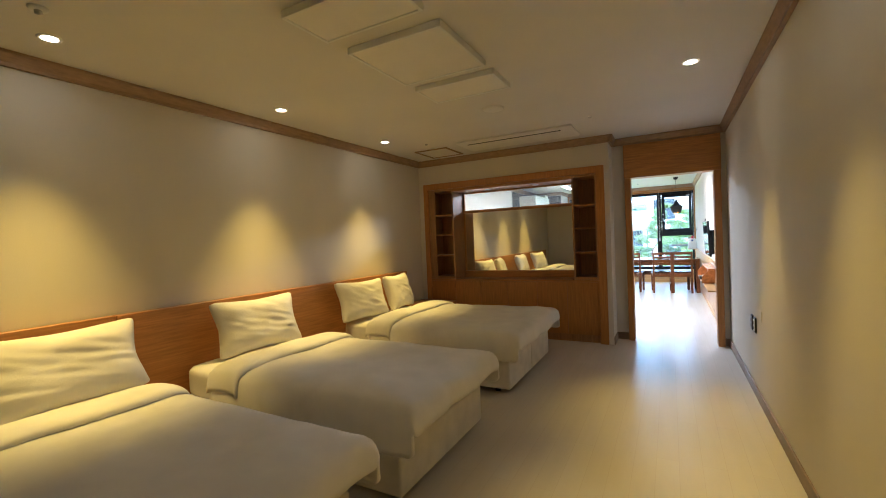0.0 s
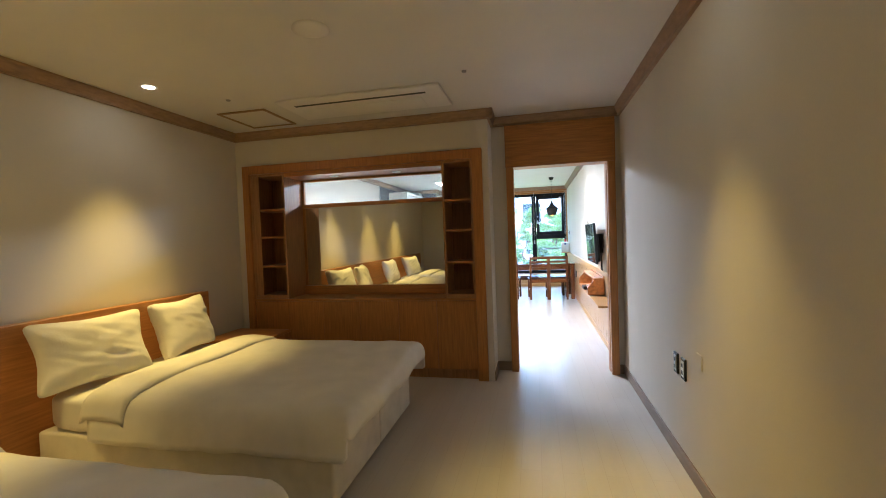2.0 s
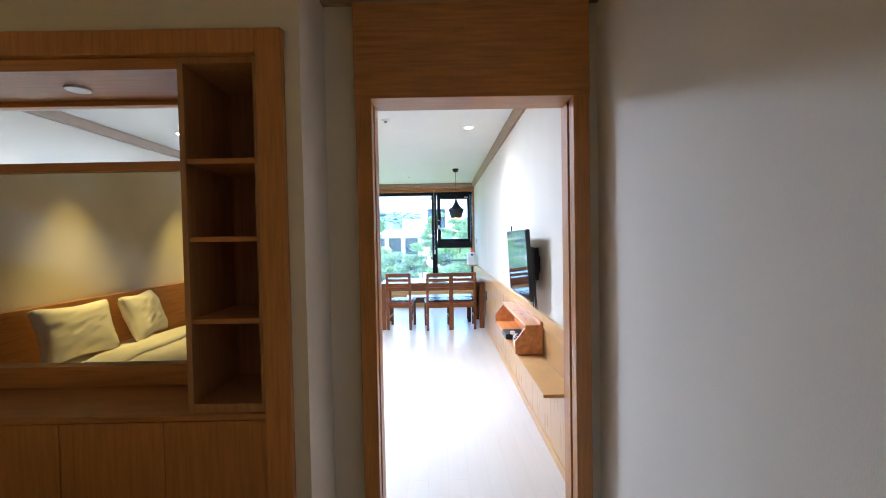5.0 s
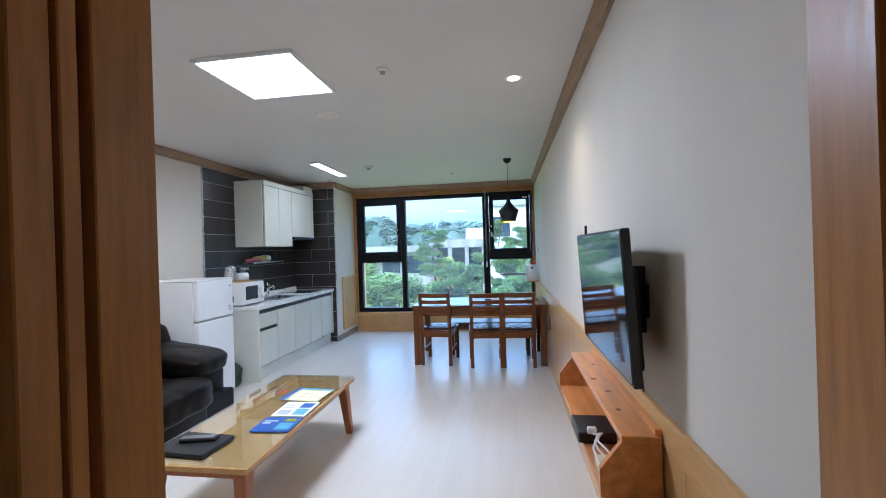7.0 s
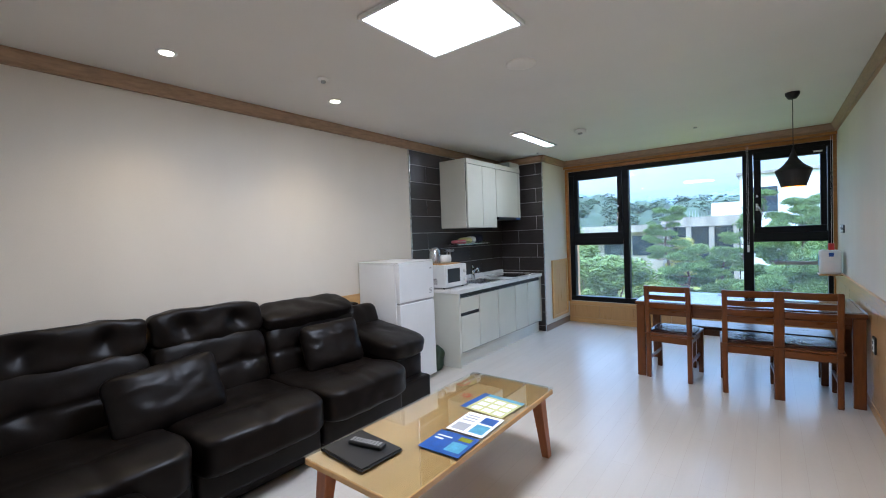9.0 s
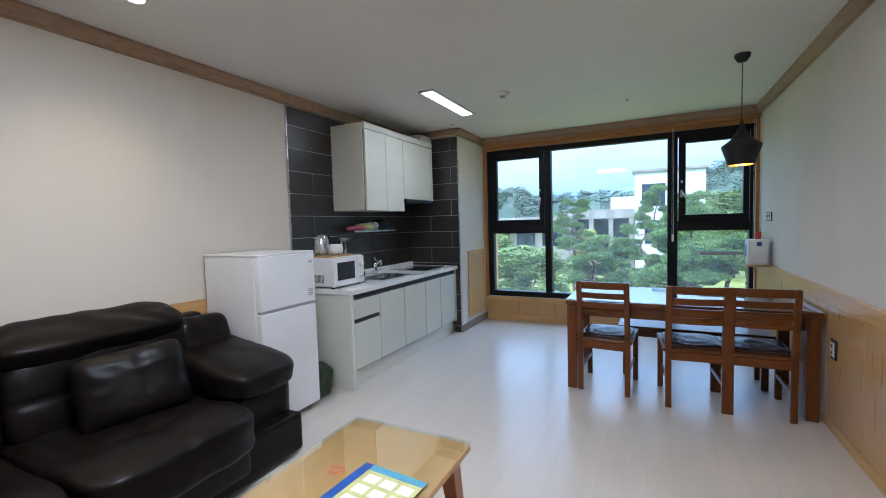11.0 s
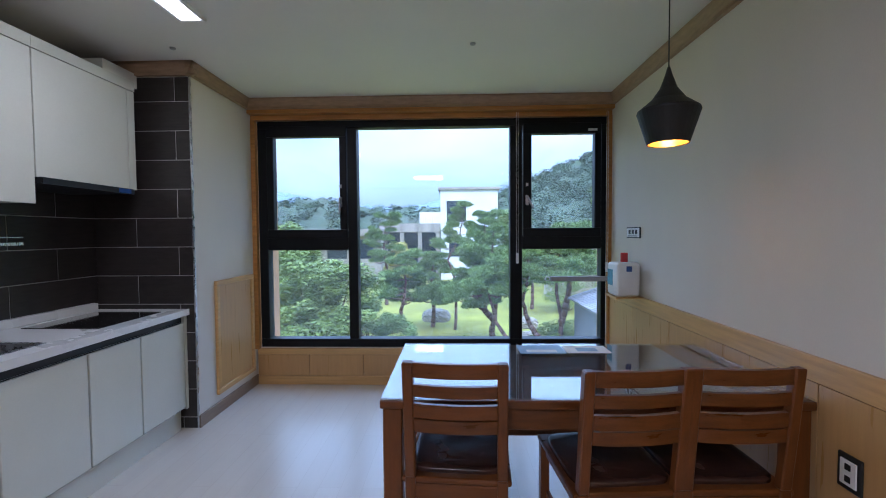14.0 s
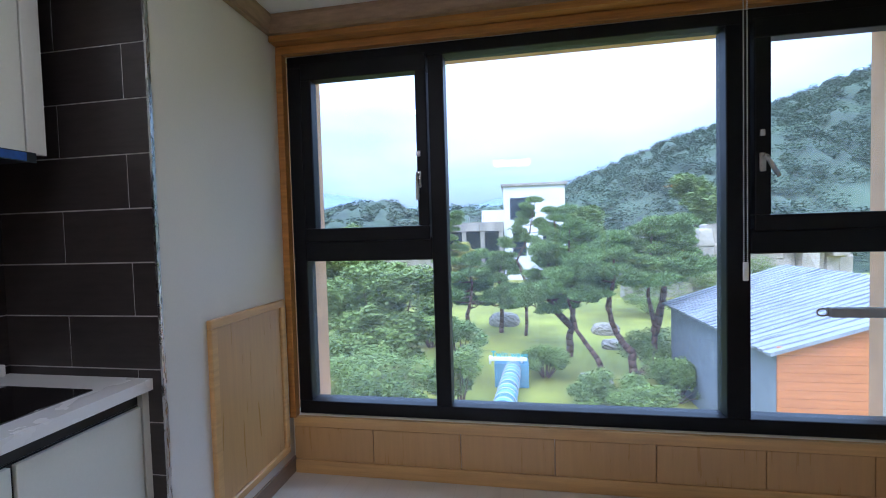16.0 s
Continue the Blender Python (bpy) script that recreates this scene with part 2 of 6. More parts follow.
TOPGLASS = pane_mat("table_glass", (0.93, 0.97, 0.95), 0.01, power=2.8)
MIRROR = mirror_mat()
LAMPON = glow_mat("lit_diffuser", (1.0, 0.98, 0.95), 6.0)
LAMPWARM = glow_mat("lit_downlight", (1.0, 0.86, 0.60), 9.0)
BULBG = glow_mat("lit_bulb", (1.0, 0.66, 0.25), 10.0)
OPAL = mat("opal_diffuser", (0.80, 0.77, 0.72), 0.45, var=0.02, bump=0.0)
RED = mat("red_plastic", (0.55, 0.03, 0.03), 0.4, var=0.08)
BLUE = mat("blue_print", (0.02, 0.08, 0.30), 0.4, var=0.15, scale=30)
SKYB = mat("pale_blue_print", (0.10, 0.33, 0.46), 0.4, var=0.15, scale=30)
YELLOW = mat("yellow_print", (0.55, 0.53, 0.20), 0.45, var=0.12, scale=30)
CREAM = mat("paper_white", (0.80, 0.80, 0.78), 0.6, var=0.05)
NAVY = mat("navy_cloth", (0.012, 0.014, 0.035), 0.85, var=0.2, scale=20, bump=0.2)
PINK = mat("pink_cloth", (0.70, 0.16, 0.20), 0.8, var=0.15, scale=20, bump=0.2)
GREEN = mat("green_liquid", (0.24, 0.25, 0.02), 0.25, var=0.1)


# ---- building helpers ----
def box(bm, x0, y0, z0, x1, y1, z1, bevel=0.0, seg=1):
    made = bmesh.ops.create_cube(bm, size=1)["verts"]
    for v in made:
        v.co = ((x0 + x1) / 2 + v.co.x * (x1 - x0), (y0 + y1) / 2 + v.co.y * (y1 - y0), (z0 + z1) / 2 + v.co.z * (z1 - z0))
    if bevel:
        edges = list({e for v in made for e in v.link_edges})
        bmesh.ops.bevel(bm, geom=edges, offset=bevel, segments=seg, affect="EDGES", profile=0.5)
    return bm


def boxes(*rows, bevel=0.0, seg=1):
    bm = bmesh.new()
    for r in rows:
        box(bm, *r, bevel=bevel, seg=seg)
    return bm


def cyl(bm, x, y, z0, z1, r0, r1=None, n=20):
    m = Matrix.Translation((x, y, (z0 + z1) / 2))
    bmesh.ops.create_cone(bm, cap_ends=True, segments=n, radius1=r0, radius2=r0 if r1 is None else r1, depth=z1 - z0, matrix=m)
    return bm


def rod(bm, a, b, r, r2=None, n=10):
    a, b = Vector(a), Vector(b)
    turn = (b - a).to_track_quat("Z", "Y").to_matrix().to_4x4()
    bmesh.ops.create_cone(bm, cap_ends=True, segments=n, radius1=r, radius2=r if r2 is None else r2, depth=(b - a).length, matrix=Matrix.Translation((a + b) / 2) @ turn)
    return bm


def lathe(profile, x, y, n=28):
    """A turned shape round an upright axis from (radius, height) pairs."""
    bm = bmesh.new()
    rings = [[bm.verts.new((x + r * math.cos(2 * math.pi * k / n), y + r * math.sin(2 * math.pi * k / n), z)) for k in range(n)] for r, z in profile]
    for a, b in zip(rings, rings[1:]):
        for k in range(n):
            bm.faces.new((a[k], a[(k + 1) % n], b[(k + 1) % n], b[k]))
    return bm


def prism(bm, outline, a, b):
    """A solid between outline + a and outline + b; outline is a loop of 3D points."""
    lo = [bm.verts.new(Vector(p) + Vector(a)) for p in outline]
    hi = [bm.verts.new(Vector(p) + Vector(b)) for p in outline]
    n = len(outline)
    bm.faces.new(lo[::-1])
    bm.faces.new(hi)
    for k in range(n):
        bm.faces.new((lo[k], lo[(k + 1) % n], hi[(k + 1) % n], hi[k]))
    bmesh.ops.recalc_face_normals(bm, faces=bm.faces[:])
    return bm


def soft(bm, cx, cy, cz, sx, sy, sz, power=4.0, n=22, rough=0.0, seed=0.0, turn=None):
    """A stuffed block: a superellipsoid with folds of cloth or leather on it."""
    first = len(bm.verts)
    made = bmesh.ops.create_cube(bm, size=2)["verts"]
    bmesh.ops.subdivide_edges(bm, edges=list({e for v in made for e in v.link_edges}), cuts=n, use_grid_fill=True)
    for v in list(bm.verts)[first:]:
        p = v.co.copy()
        length = (abs(p.x) ** power + abs(p.y) ** power + abs(p.z) ** power) ** (1 / power)
        p = p / length
        q = Vector((p.x * sx / 2, p.y * sy / 2, p.z * sz / 2))
        if rough:
            q += p.normalized() * rough * (noise.noise(Vector((q.x * 4 + seed, q.y * 9, q.z * 9))) + 0.5 * noise.noise(Vector((q.x * 13, q.y * 13 + seed, q.z * 13))))
        if turn:
            q = turn @ q
        v.co = q + Vector((cx, cy, cz))
    return bm


def link(name, bm, material, smooth=False):
    me = bpy.data.meshes.new(name)
    bm.to_mesh(me)
    bm.free()
    me.materials.append(material)
    if smooth:
        for p in me.polygons:
            p.use_smooth = True
    return new(name, me)


def part(name, bm, material, parent, label="", smooth=False):
    ob = link(name, bm, material, smooth)
    ob.parent = parent
    root = parent
    off = Matrix.Identity(4)
    while root is not None:
        off = off @ Matrix.Translation(root.location)
        root = root.parent if root.type == "EMPTY" else None
    ob.matrix_parent_inverse = Matrix.Translation(-parent.location) if parent.type == "EMPTY" else Matrix.Identity(4)
    return tagged(ob, label)


def thing(name, at, label, category, group=""):
    ob = new(name)
    ob.location = at
    ob.empty_display_size = 0.1
    return tagged(ob, label, category, group)


def setting(name, bm, material, label="", smooth=False):
    return tagged(link(name, bm, material, smooth), label or name.replace("_", " "), kind="structure")


# ---- structure ----
XL, XR, YB, YD, YL, YW, H = -3.25, 0.70, -1.2, 6.04, 6.17, 12.99, 2.575
setting("floor", boxes((XL - 0.15, YB - 0.15, -0.2, XR + 0.15, 13.25, 0)), FLOOR, "pale oak laminate floor with a satin sheen")
setting("wall_storey_below", boxes((XL - 0.15, YB - 0.15, -4.7, XR + 0.15, 13.2, -0.21)), mat("peach_render_below", (0.62, 0.34, 0.18), 0.85, var=0.1, bump=0.15), "peach rendered storey below the flat")
setting("ceiling", boxes((XL - 0.15, YB - 0.15, H, XR + 0.15, 13.25, H + 0.2)), CEIL, "white papered flat ceiling")
setting("wall_west", boxes((XL - 0.15, YB - 0.15, 0, XL, 13.3, H)), PAPER, "cream papered long wall")
setting("wall_east", boxes((XR, YB - 0.15, 0, XR + 0.15, 13.3, H)), PAPER, "cream papered long wall")
setting("wall_south", boxes((XL, YB - 0.15, 0, XR, YB, H)), PAPER, "cream papered end wall of the bedroom")
# wall between bedroom and living room: round the shelving niche, the high pane and the doorway
setting("wall_middle", boxes(
    (XL, 5.70, 2.22, -0.53, YL, H),
    (XL, 5.70, 0, -3.163, YL, 2.22),
    (-3.163, 6.075, 0, -0.588, YL, 1.80),
    (-3.163, 6.075, 1.80, -2.70, YL, 2.22),
    (-0.97, 6.075, 1.80, -0.588, YL, 2.22),
    (-2.70, 6.075, 2.09, -0.97, YL, 2.22),
    (-0.588, 5.70, 0, -0.53, YL, 2.22),
    (-0.53, YD, 0, -0.388, YL, H),
    (0.646, YD, 0, XR, YL, H),
    (-0.388, YD, 2.48, 0.646, YL, H)), PAPER, "cream papered wall between bedroom and living room")

# doorway with grooved oak jambs and an oak panel above
door = thing("door_1", (0.127, 6.08, 0), "open doorway cased in oak with grooved sliding-door jambs", "doorway")
tagged(door, kind="structure")
for s, x in ((-1, -0.315), (1, 0.573)):
    def col(y0, y1, back, wide):
        a, b = sorted((x + s * back, x + s * wide))
        return (a, y0, 0, b, y1, 2.06)
    part("jamb", boxes(col(5.985, 6.03, 0, 0.07), col(6.03, 6.042, 0.03, 0.068), col(6.042, 6.066, 0.004, 0.068), col(6.066, 6.08, 0.03, 0.068), col(6.08, 6.178, 0, 0.069), bevel=0.002), OAK, door)
part("head_panel", boxes((-0.390, 5.99, 2.062, 0.648, 6.176, 2.479), bevel=0.002), OAKH, door)


def crown(name, rows):
    bm = bmesh.new()
    for (ax, ay), (bx, by), (nx, ny) in rows:
        loop = [(0, 0), (0.055, 0), (0.055, -0.018), (0.026, -0.065), (0.026, -0.087), (0, -0.087)]
        prism(bm, [(nx * d, ny * d, H - 0.001 + z) for d, z in loop], (ax, ay, 0), (bx, by, 0))
    return setting(name, bm, CROWN, "brown wood crown moulding under the ceiling")


crown("trim_bedroom_crown", [((XL, YB), (XL, 5.70), (1, 0)), ((XR, YB), (XR, YD), (-1, 0)), ((XL, 5.70), (-0.475, 5.70), (0, -1)), ((-0.53, 5.645), (-0.53, YD), (1, 0)), ((-0.53, YD - 0.002), (XR, YD - 0.002), (0, -1))])
crown("trim_living_crown", [((XL, YL), (XL, 12.09), (1, 0)), ((XR, YL), (XR, 12.89), (-1, 0)), ((XL, YL), (XR, YL), (0, 1)), ((XL, 12.09), (-2.475, 12.09), (0, -1)), ((-2.53, 12.035), (-2.53, 12.89), (1, 0)), ((-2.53, 12.89), (XR, 12.89), (0, -1))])
setting("baseboard_bedroom", boxes((XL, YB, 0, XL + 0.012, 5.70, 0.09), (XR - 0.012, YB, 0, XR, YD, 0.09), (-0.53, 5.70, 0, -0.518, YD, 0.09), (-0.518, YD - 0.012, 0, -0.389, YD, 0.09), (0.648, YD - 0.012, 0, XR - 0.012, YD, 0.09), bevel=0.002), BASEB, "brown vinyl baseboard")

# column beside the window, its baseboard and hatch
setting("wall_column", boxes((XL, 12.10, 0, -2.53, 13.0, H)), PAPER, "cream papered boxed-in pier")
setting("baseboard_column", boxes((-2.53, 12.09, 0, -2.516, YW, 0.09), bevel=0.002), BASEB, "brown vinyl baseboard")
setting("trim_corner_strip", boxes((-2.535, 12.085, 0.0, -2.526, 12.10, 2.50), (XL, 9.992, 0.86, XL + 0.018, 10.0, 2.50)), STEEL, "thin steel tile edging")

# window wall
setting("wall_north", boxes((-2.53, YW, 0, XR, 13.22, 0.34), (-2.53, 13.0, 2.41, XR, 13.22, H)), PAPER, "outer wall round the window")
setting("trim_window_box", boxes((-2.53, 12.89, 2.455, XR, 13.0, H), (-2.53, 12.955, 2.41, XR, 12.998, 2.453), (-2.53, 12.95, 0.33, -2.49, 12.998, 2.41), (0.668, 12.95, 0.33, XR, 12.998, 2.41), bevel=0.002), OAKH, "maple curtain box and side strips round the window")
setting("wall_outer_reveal", boxes((-2.72, 13.22, -0.3, -2.50, 13.44, 2.6), (0.735, 13.22, -0.3, 0.90, 13.44, 2.6), (-2.50, 13.22, 2.46, 0.735, 13.44, 2.6), (-2.50, 13.22, -0.5, 0.735, 13.40, 0.24)), mat("peach_render", (0.62, 0.34, 0.18), 0.85, var=0.1, bump=0.15), "peach rendered outer reveal")


def window():
    w = thing("window_1", (-0.9, 13.05, 0.34), "black framed window with fixed centre pane and two tilting sashes", "window")
    tagged(w, kind="structure")
    part("window_frame", boxes(
        (-2.49, 13.0, 0.34, 0.668, 13.11, 0.415), (-2.49, 13.0, 2.345, 0.668, 13.11, 2.41),
        (-2.49, 13.0, 0.415, -2.41, 13.11, 2.345), (0.625, 13.0, 0.415, 0.668, 13.11, 2.345),
        (-1.665, 13.0, 0.415, -1.58, 13.11, 2.345), (-0.19, 13.0, 0.415, -0.082, 13.11, 2.345),
        (-2.41, 13.0, 1.235, -1.665, 13.11, 1.36), (-0.082, 13.0, 1.235, 0.625, 13.11, 1.36), bevel=0.006, seg=2), BLACKF, w)
    for x0, x1, hx, lean in ((-2.41, -1.665, -1.725, 0), (-0.082, 0.625, -0.042, 1)):
        g0, g1 = x0 + 0.07, x1 - 0.07
        if hx > -1:
            g0, g1 = 0.0, 0.56
        sash = part("sash", boxes((x0 + 0.008, 12.985, 1.345, x1 - 0.008, 13.06, 1.425), (x0 + 0.008, 12.985, 2.265, x1 - 0.008, 13.06, 2.36), (x0 + 0.008, 12.985, 1.425, g0, 13.06, 2.265), (g1, 12.985, 1.425, x1 - 0.008, 13.06, 2.265), bevel=0.006, seg=2), BLACKF, w)
        p = part("pane", boxes((g0 - 0.005, 13.03, 1.42, g1 + 0.005, 13.036, 2.27)), GLASS, w)
        p.visible_shadow = False
        bm = boxes((hx - 0.014, 12.972, 1.63, hx + 0.014, 12.985, 1.72), bevel=0.005, seg=2)
        rod(bm, (hx, 12.985, 1.70), (hx, 12.945, 1.70), 0.009)
        rod(bm, (hx, 12.945, 1.70), (hx + 0.05 * lean, 12.94, 1.60 if lean else 1.56), 0.010)
        part("handle", bm, STEEL, sash, "brushed steel window handle", True)
        part("catch", boxes((hx - 0.01, 12.976, 1.80, hx + 0.012, 12.985, 1.83), bevel=0.002), STEEL, sash)
        p = part("pane", boxes((x0 - 0.005, 13.05, 0.41, x1 + 0.005, 13.056, 1.24)), GLASS, w)
        p.visible_shadow = False
    p = part("pane", boxes((-1.585, 13.055, 0.41, -0.185, 13.061, 2.35)), GLASS, w)
    p.visible_shadow = False
    part("label_plate", boxes((0.50, 12.982, 2.285, 0.58, 12.985, 2.305)), PLASTIC, w)


window()


def chain(x, z0):
    c = thing("blind_chain", (x, 12.94, z0), "thin beaded blind chain hanging before the window", "blind chain", "blind chains")
    for dx in (-0.008, 0.008):
        bm = bmesh.new()
        k = z0
        while k < 2.45:
            bmesh.ops.create_icosphere(bm, subdivisions=1, radius=0.0034, matrix=Matrix.Translation((x + dx, 12.94, k)))
            k += 0.009
        part("bead_string", bm, PLASTIC, c)
    part("weight", boxes((x - 0.012, 12.934, z0 - 0.09, x + 0.012, 12.946, z0), bevel=0.004), PLASTIC, c)


chain(-0.135, 1.20)
chain(0.655, 1.12)

# wainscots
def wainscot(name, rows, cap, label):
    w = thing(name, (rows[0][0], rows[0][1], 0), label, "wainscot")
    tagged(w, kind="structure")
    for r in rows:
        part("panel", boxes(r, bevel=0.0015), MAPLE, w)
    for c in cap:
        part("rail", boxes(c, bevel=0.004, seg=2), MAPLEH, w)


rows, y = [], YL + 0.002
for e in (6.87, 7.43, 7.99, 8.55, 9.11, 9.67, 10.23, 10.79, 11.35, 11.91, 12.47, 12.948):
    rows.append((XR - 0.016, y, 0.072, XR, e - 0.003, 0.80))
    y = e
wainscot("trim_wainscot_east", rows, [(XR - 0.022, YL + 0.002, 0.803, XR, 12.948, 0.90), (XR - 0.022, YL + 0.002, 0, XR, 12.948, 0.07)], "maple veneer wainscot panels with cap rail")
rows, y = [], YL + 0.002
for e in (6.73, 7.29, 7.85, 8.41, 8.97, 9.53, 9.99):
    rows.append((XL, y, 0.072, XL + 0.016, e - 0.003, 0.80))
    y = e
wainscot("trim_wainscot_west", rows, [(XL, YL + 0.002, 0.803, XL + 0.022, 9.99, 0.90), (XL, YL + 0.002, 0, XL + 0.022, 9.99, 0.07)], "maple veneer wainscot panels with cap rail")
rows, x = [], -2.51
for e in (-2.03, -1.53, -1.03, -0.53, -0.03, 0.43, 0.678):
    rows.append((x, 12.968, 0.082, e - 0.004, YW - 0.001, 0.275))
    x = e
wainscot("trim_wainscot_window", rows, [(-2.51, 12.962, 0.278, 0.678, YW - 0.001, 0.335), (-2.51, 12.962, 0, 0.678, YW - 0.001, 0.08)], "low maple veneer panels under the window")

hatch = thing("access_panel", (-2.53, 12.54, 0.15), "light wood framed access panel low on the pier", "access panel")
part("frame", boxes((-2.53, 12.32, 0.15, -2.505, 12.91, 0.19), (-2.53, 12.32, 0.99, -2.505, 12.91, 1.03), (-2.53, 12.32, 0.19, -2.505, 12.36, 0.99), (-2.53, 12.87, 0.19, -2.505, 12.91, 0.99), bevel=0.004), MAPLEH, hatch)
part("panel", boxes((-2.53, 12.362, 0.192, -2.519, 12.868, 0.988)), MAPLE, hatch)


# ---- ceiling fittings ----
def downlight(x, y, on=True):
    d = thing("downlight", (x, y, H), "small round recessed downlight, lit warm", "downlight", "ceiling downlights")
    part("ring", lathe([(0.036, H - 0.004), (0.046, H - 0.008), (0.054, H - 0.006), (0.056, H)], x, y), PLASTIC, d, "", True)
    bm = bmesh.new()
    cyl(bm, x, y, H - 0.005, H - 0.002, 0.037)
    part("lens", bm, LAMPWARM, d)


for x, y in BED_SPOTS + LIV_SPOTS:
    downlight(x, y)


def ceiling_panel(x0, y0, x1, y1, lit, label, t=0.022):
    c = thing("ceiling_light", ((x0 + x1) / 2, (y0 + y1) / 2, H), label, "ceiling light", "ceiling lights")
    part("frame", boxes((x0, y0, H - t, x0 + 0.02, y1, H), (x1 - 0.02, y0, H - t, x1, y1, H), (x0 + 0.02, y0, H - t, x1 - 0.02, y0 + 0.02, H), (x0 + 0.02, y1 - 0.02, H - t, x1 - 0.02, y1, H), bevel=0.003), PLASTIC, c)
    part("diffuser", boxes((x0 + 0.02, y0 + 0.02, H - t + 0.006, x1 - 0.02, y1 - 0.02, H - 0.002)), LAMPON if lit else OPAL, c)


for y0, y1 in ((1.70, 2.03), (2.20, 2.84), (2.98, 3.33)):
    ceiling_panel(-1.595, y0, -0.95, y1, False, "unlit white ceiling light panel in a thin frame", 0.042)
ceiling_panel(-1.55, 7.775, -0.93, 8.40, True, "bright square white ceiling light panel")
ceiling_panel(-2.20, 10.55, -2.05, 11.50, True, "bright narrow white ceiling light over the kitchen")


def disc(name, x, y, r, t, material, label, category, cap=0.0):
    d = thing(name, (x, y, H), label, category)
    part("body", lathe([(0.0005, H - t), (r * 0.8, H - t), (r, H - t * 0.4), (r, H)], x, y), material, d, "", True)
    if cap:
        part("sensor", lathe([(0.0005, H - t - 0.018), (cap, H - t - 0.014), (cap, H - t + 0.001)], x, y), GREYP, d, "", True)


disc("ceiling_speaker", -1.30, 3.87, 0.10, 0.012, OPAL, "round white ceiling speaker grille", "speaker")
disc("ceiling_speaker", -1.21, 8.89, 0.10, 0.012, OPAL, "round white ceiling speaker grille", "speaker")
disc("smoke_detector", -1.57, 11.0, 0.065, 0.03, PLASTIC, "round white smoke detector", "detector", 0.025)
disc("heat_detector", -2.53, 1.07, 0.04, 0.014, PLASTIC, "small white ceiling sprinkler head", "sprinkler", 0.016)
for x, y in ((-0.58, 4.72), (-2.53, 4.73), (-0.57, 11.87), (-2.48, 11.85)):
    disc("sprinkler_head", x, y, 0.018, 0.010, GREYP, "tiny dark ceiling sprinkler head", "sprinkler")
for x, y in ((-0.52, 8.15), (-2.36, 8.17)):
    disc("sprinkler_head", x, y, 0.04, 0.014, PLASTIC, "small round white sprinkler head", "sprinkler", 0.016)

h = thing("ceiling_hatch", (-2.64, 5.26, H), "square ceiling hatch in a brown frame", "hatch")
part("frame", boxes((-2.88, 5.01, H - 0.012, -2.40, 5.035, H), (-2.88, 5.50, H - 0.012, -2.40, 5.525, H), (-2.88, 5.035, H - 0.012, -2.855, 5.50, H), (-2.425, 5.035, H - 0.012, -2.40, 5.50, H), bevel=0.002), CROWN, h)
part("panel", boxes((-2.855, 5.035, H - 0.005, -2.425, 5.50, H)), CEIL, h)

ac = thing("ceiling_air_conditioner", (-1.5, 5.13, H), "white one-way ceiling air conditioner with a dark slot", "air conditioner")
bm = boxes((-2.20, 4.87, H - 0.022, -0.80, 5.40, H), bevel=0.009, seg=3)
part("body", bm, OPAL, ac, "", True)
part("slot", boxes((-2.09, 4.985, H - 0.025, -0.94, 5.012, H - 0.021)), BLACK, ac)
part("grille", boxes((-2.05, 5.10, H - 0.026, -1.0, 5.34, H - 0.021), bevel=0.002), OPAL, ac)


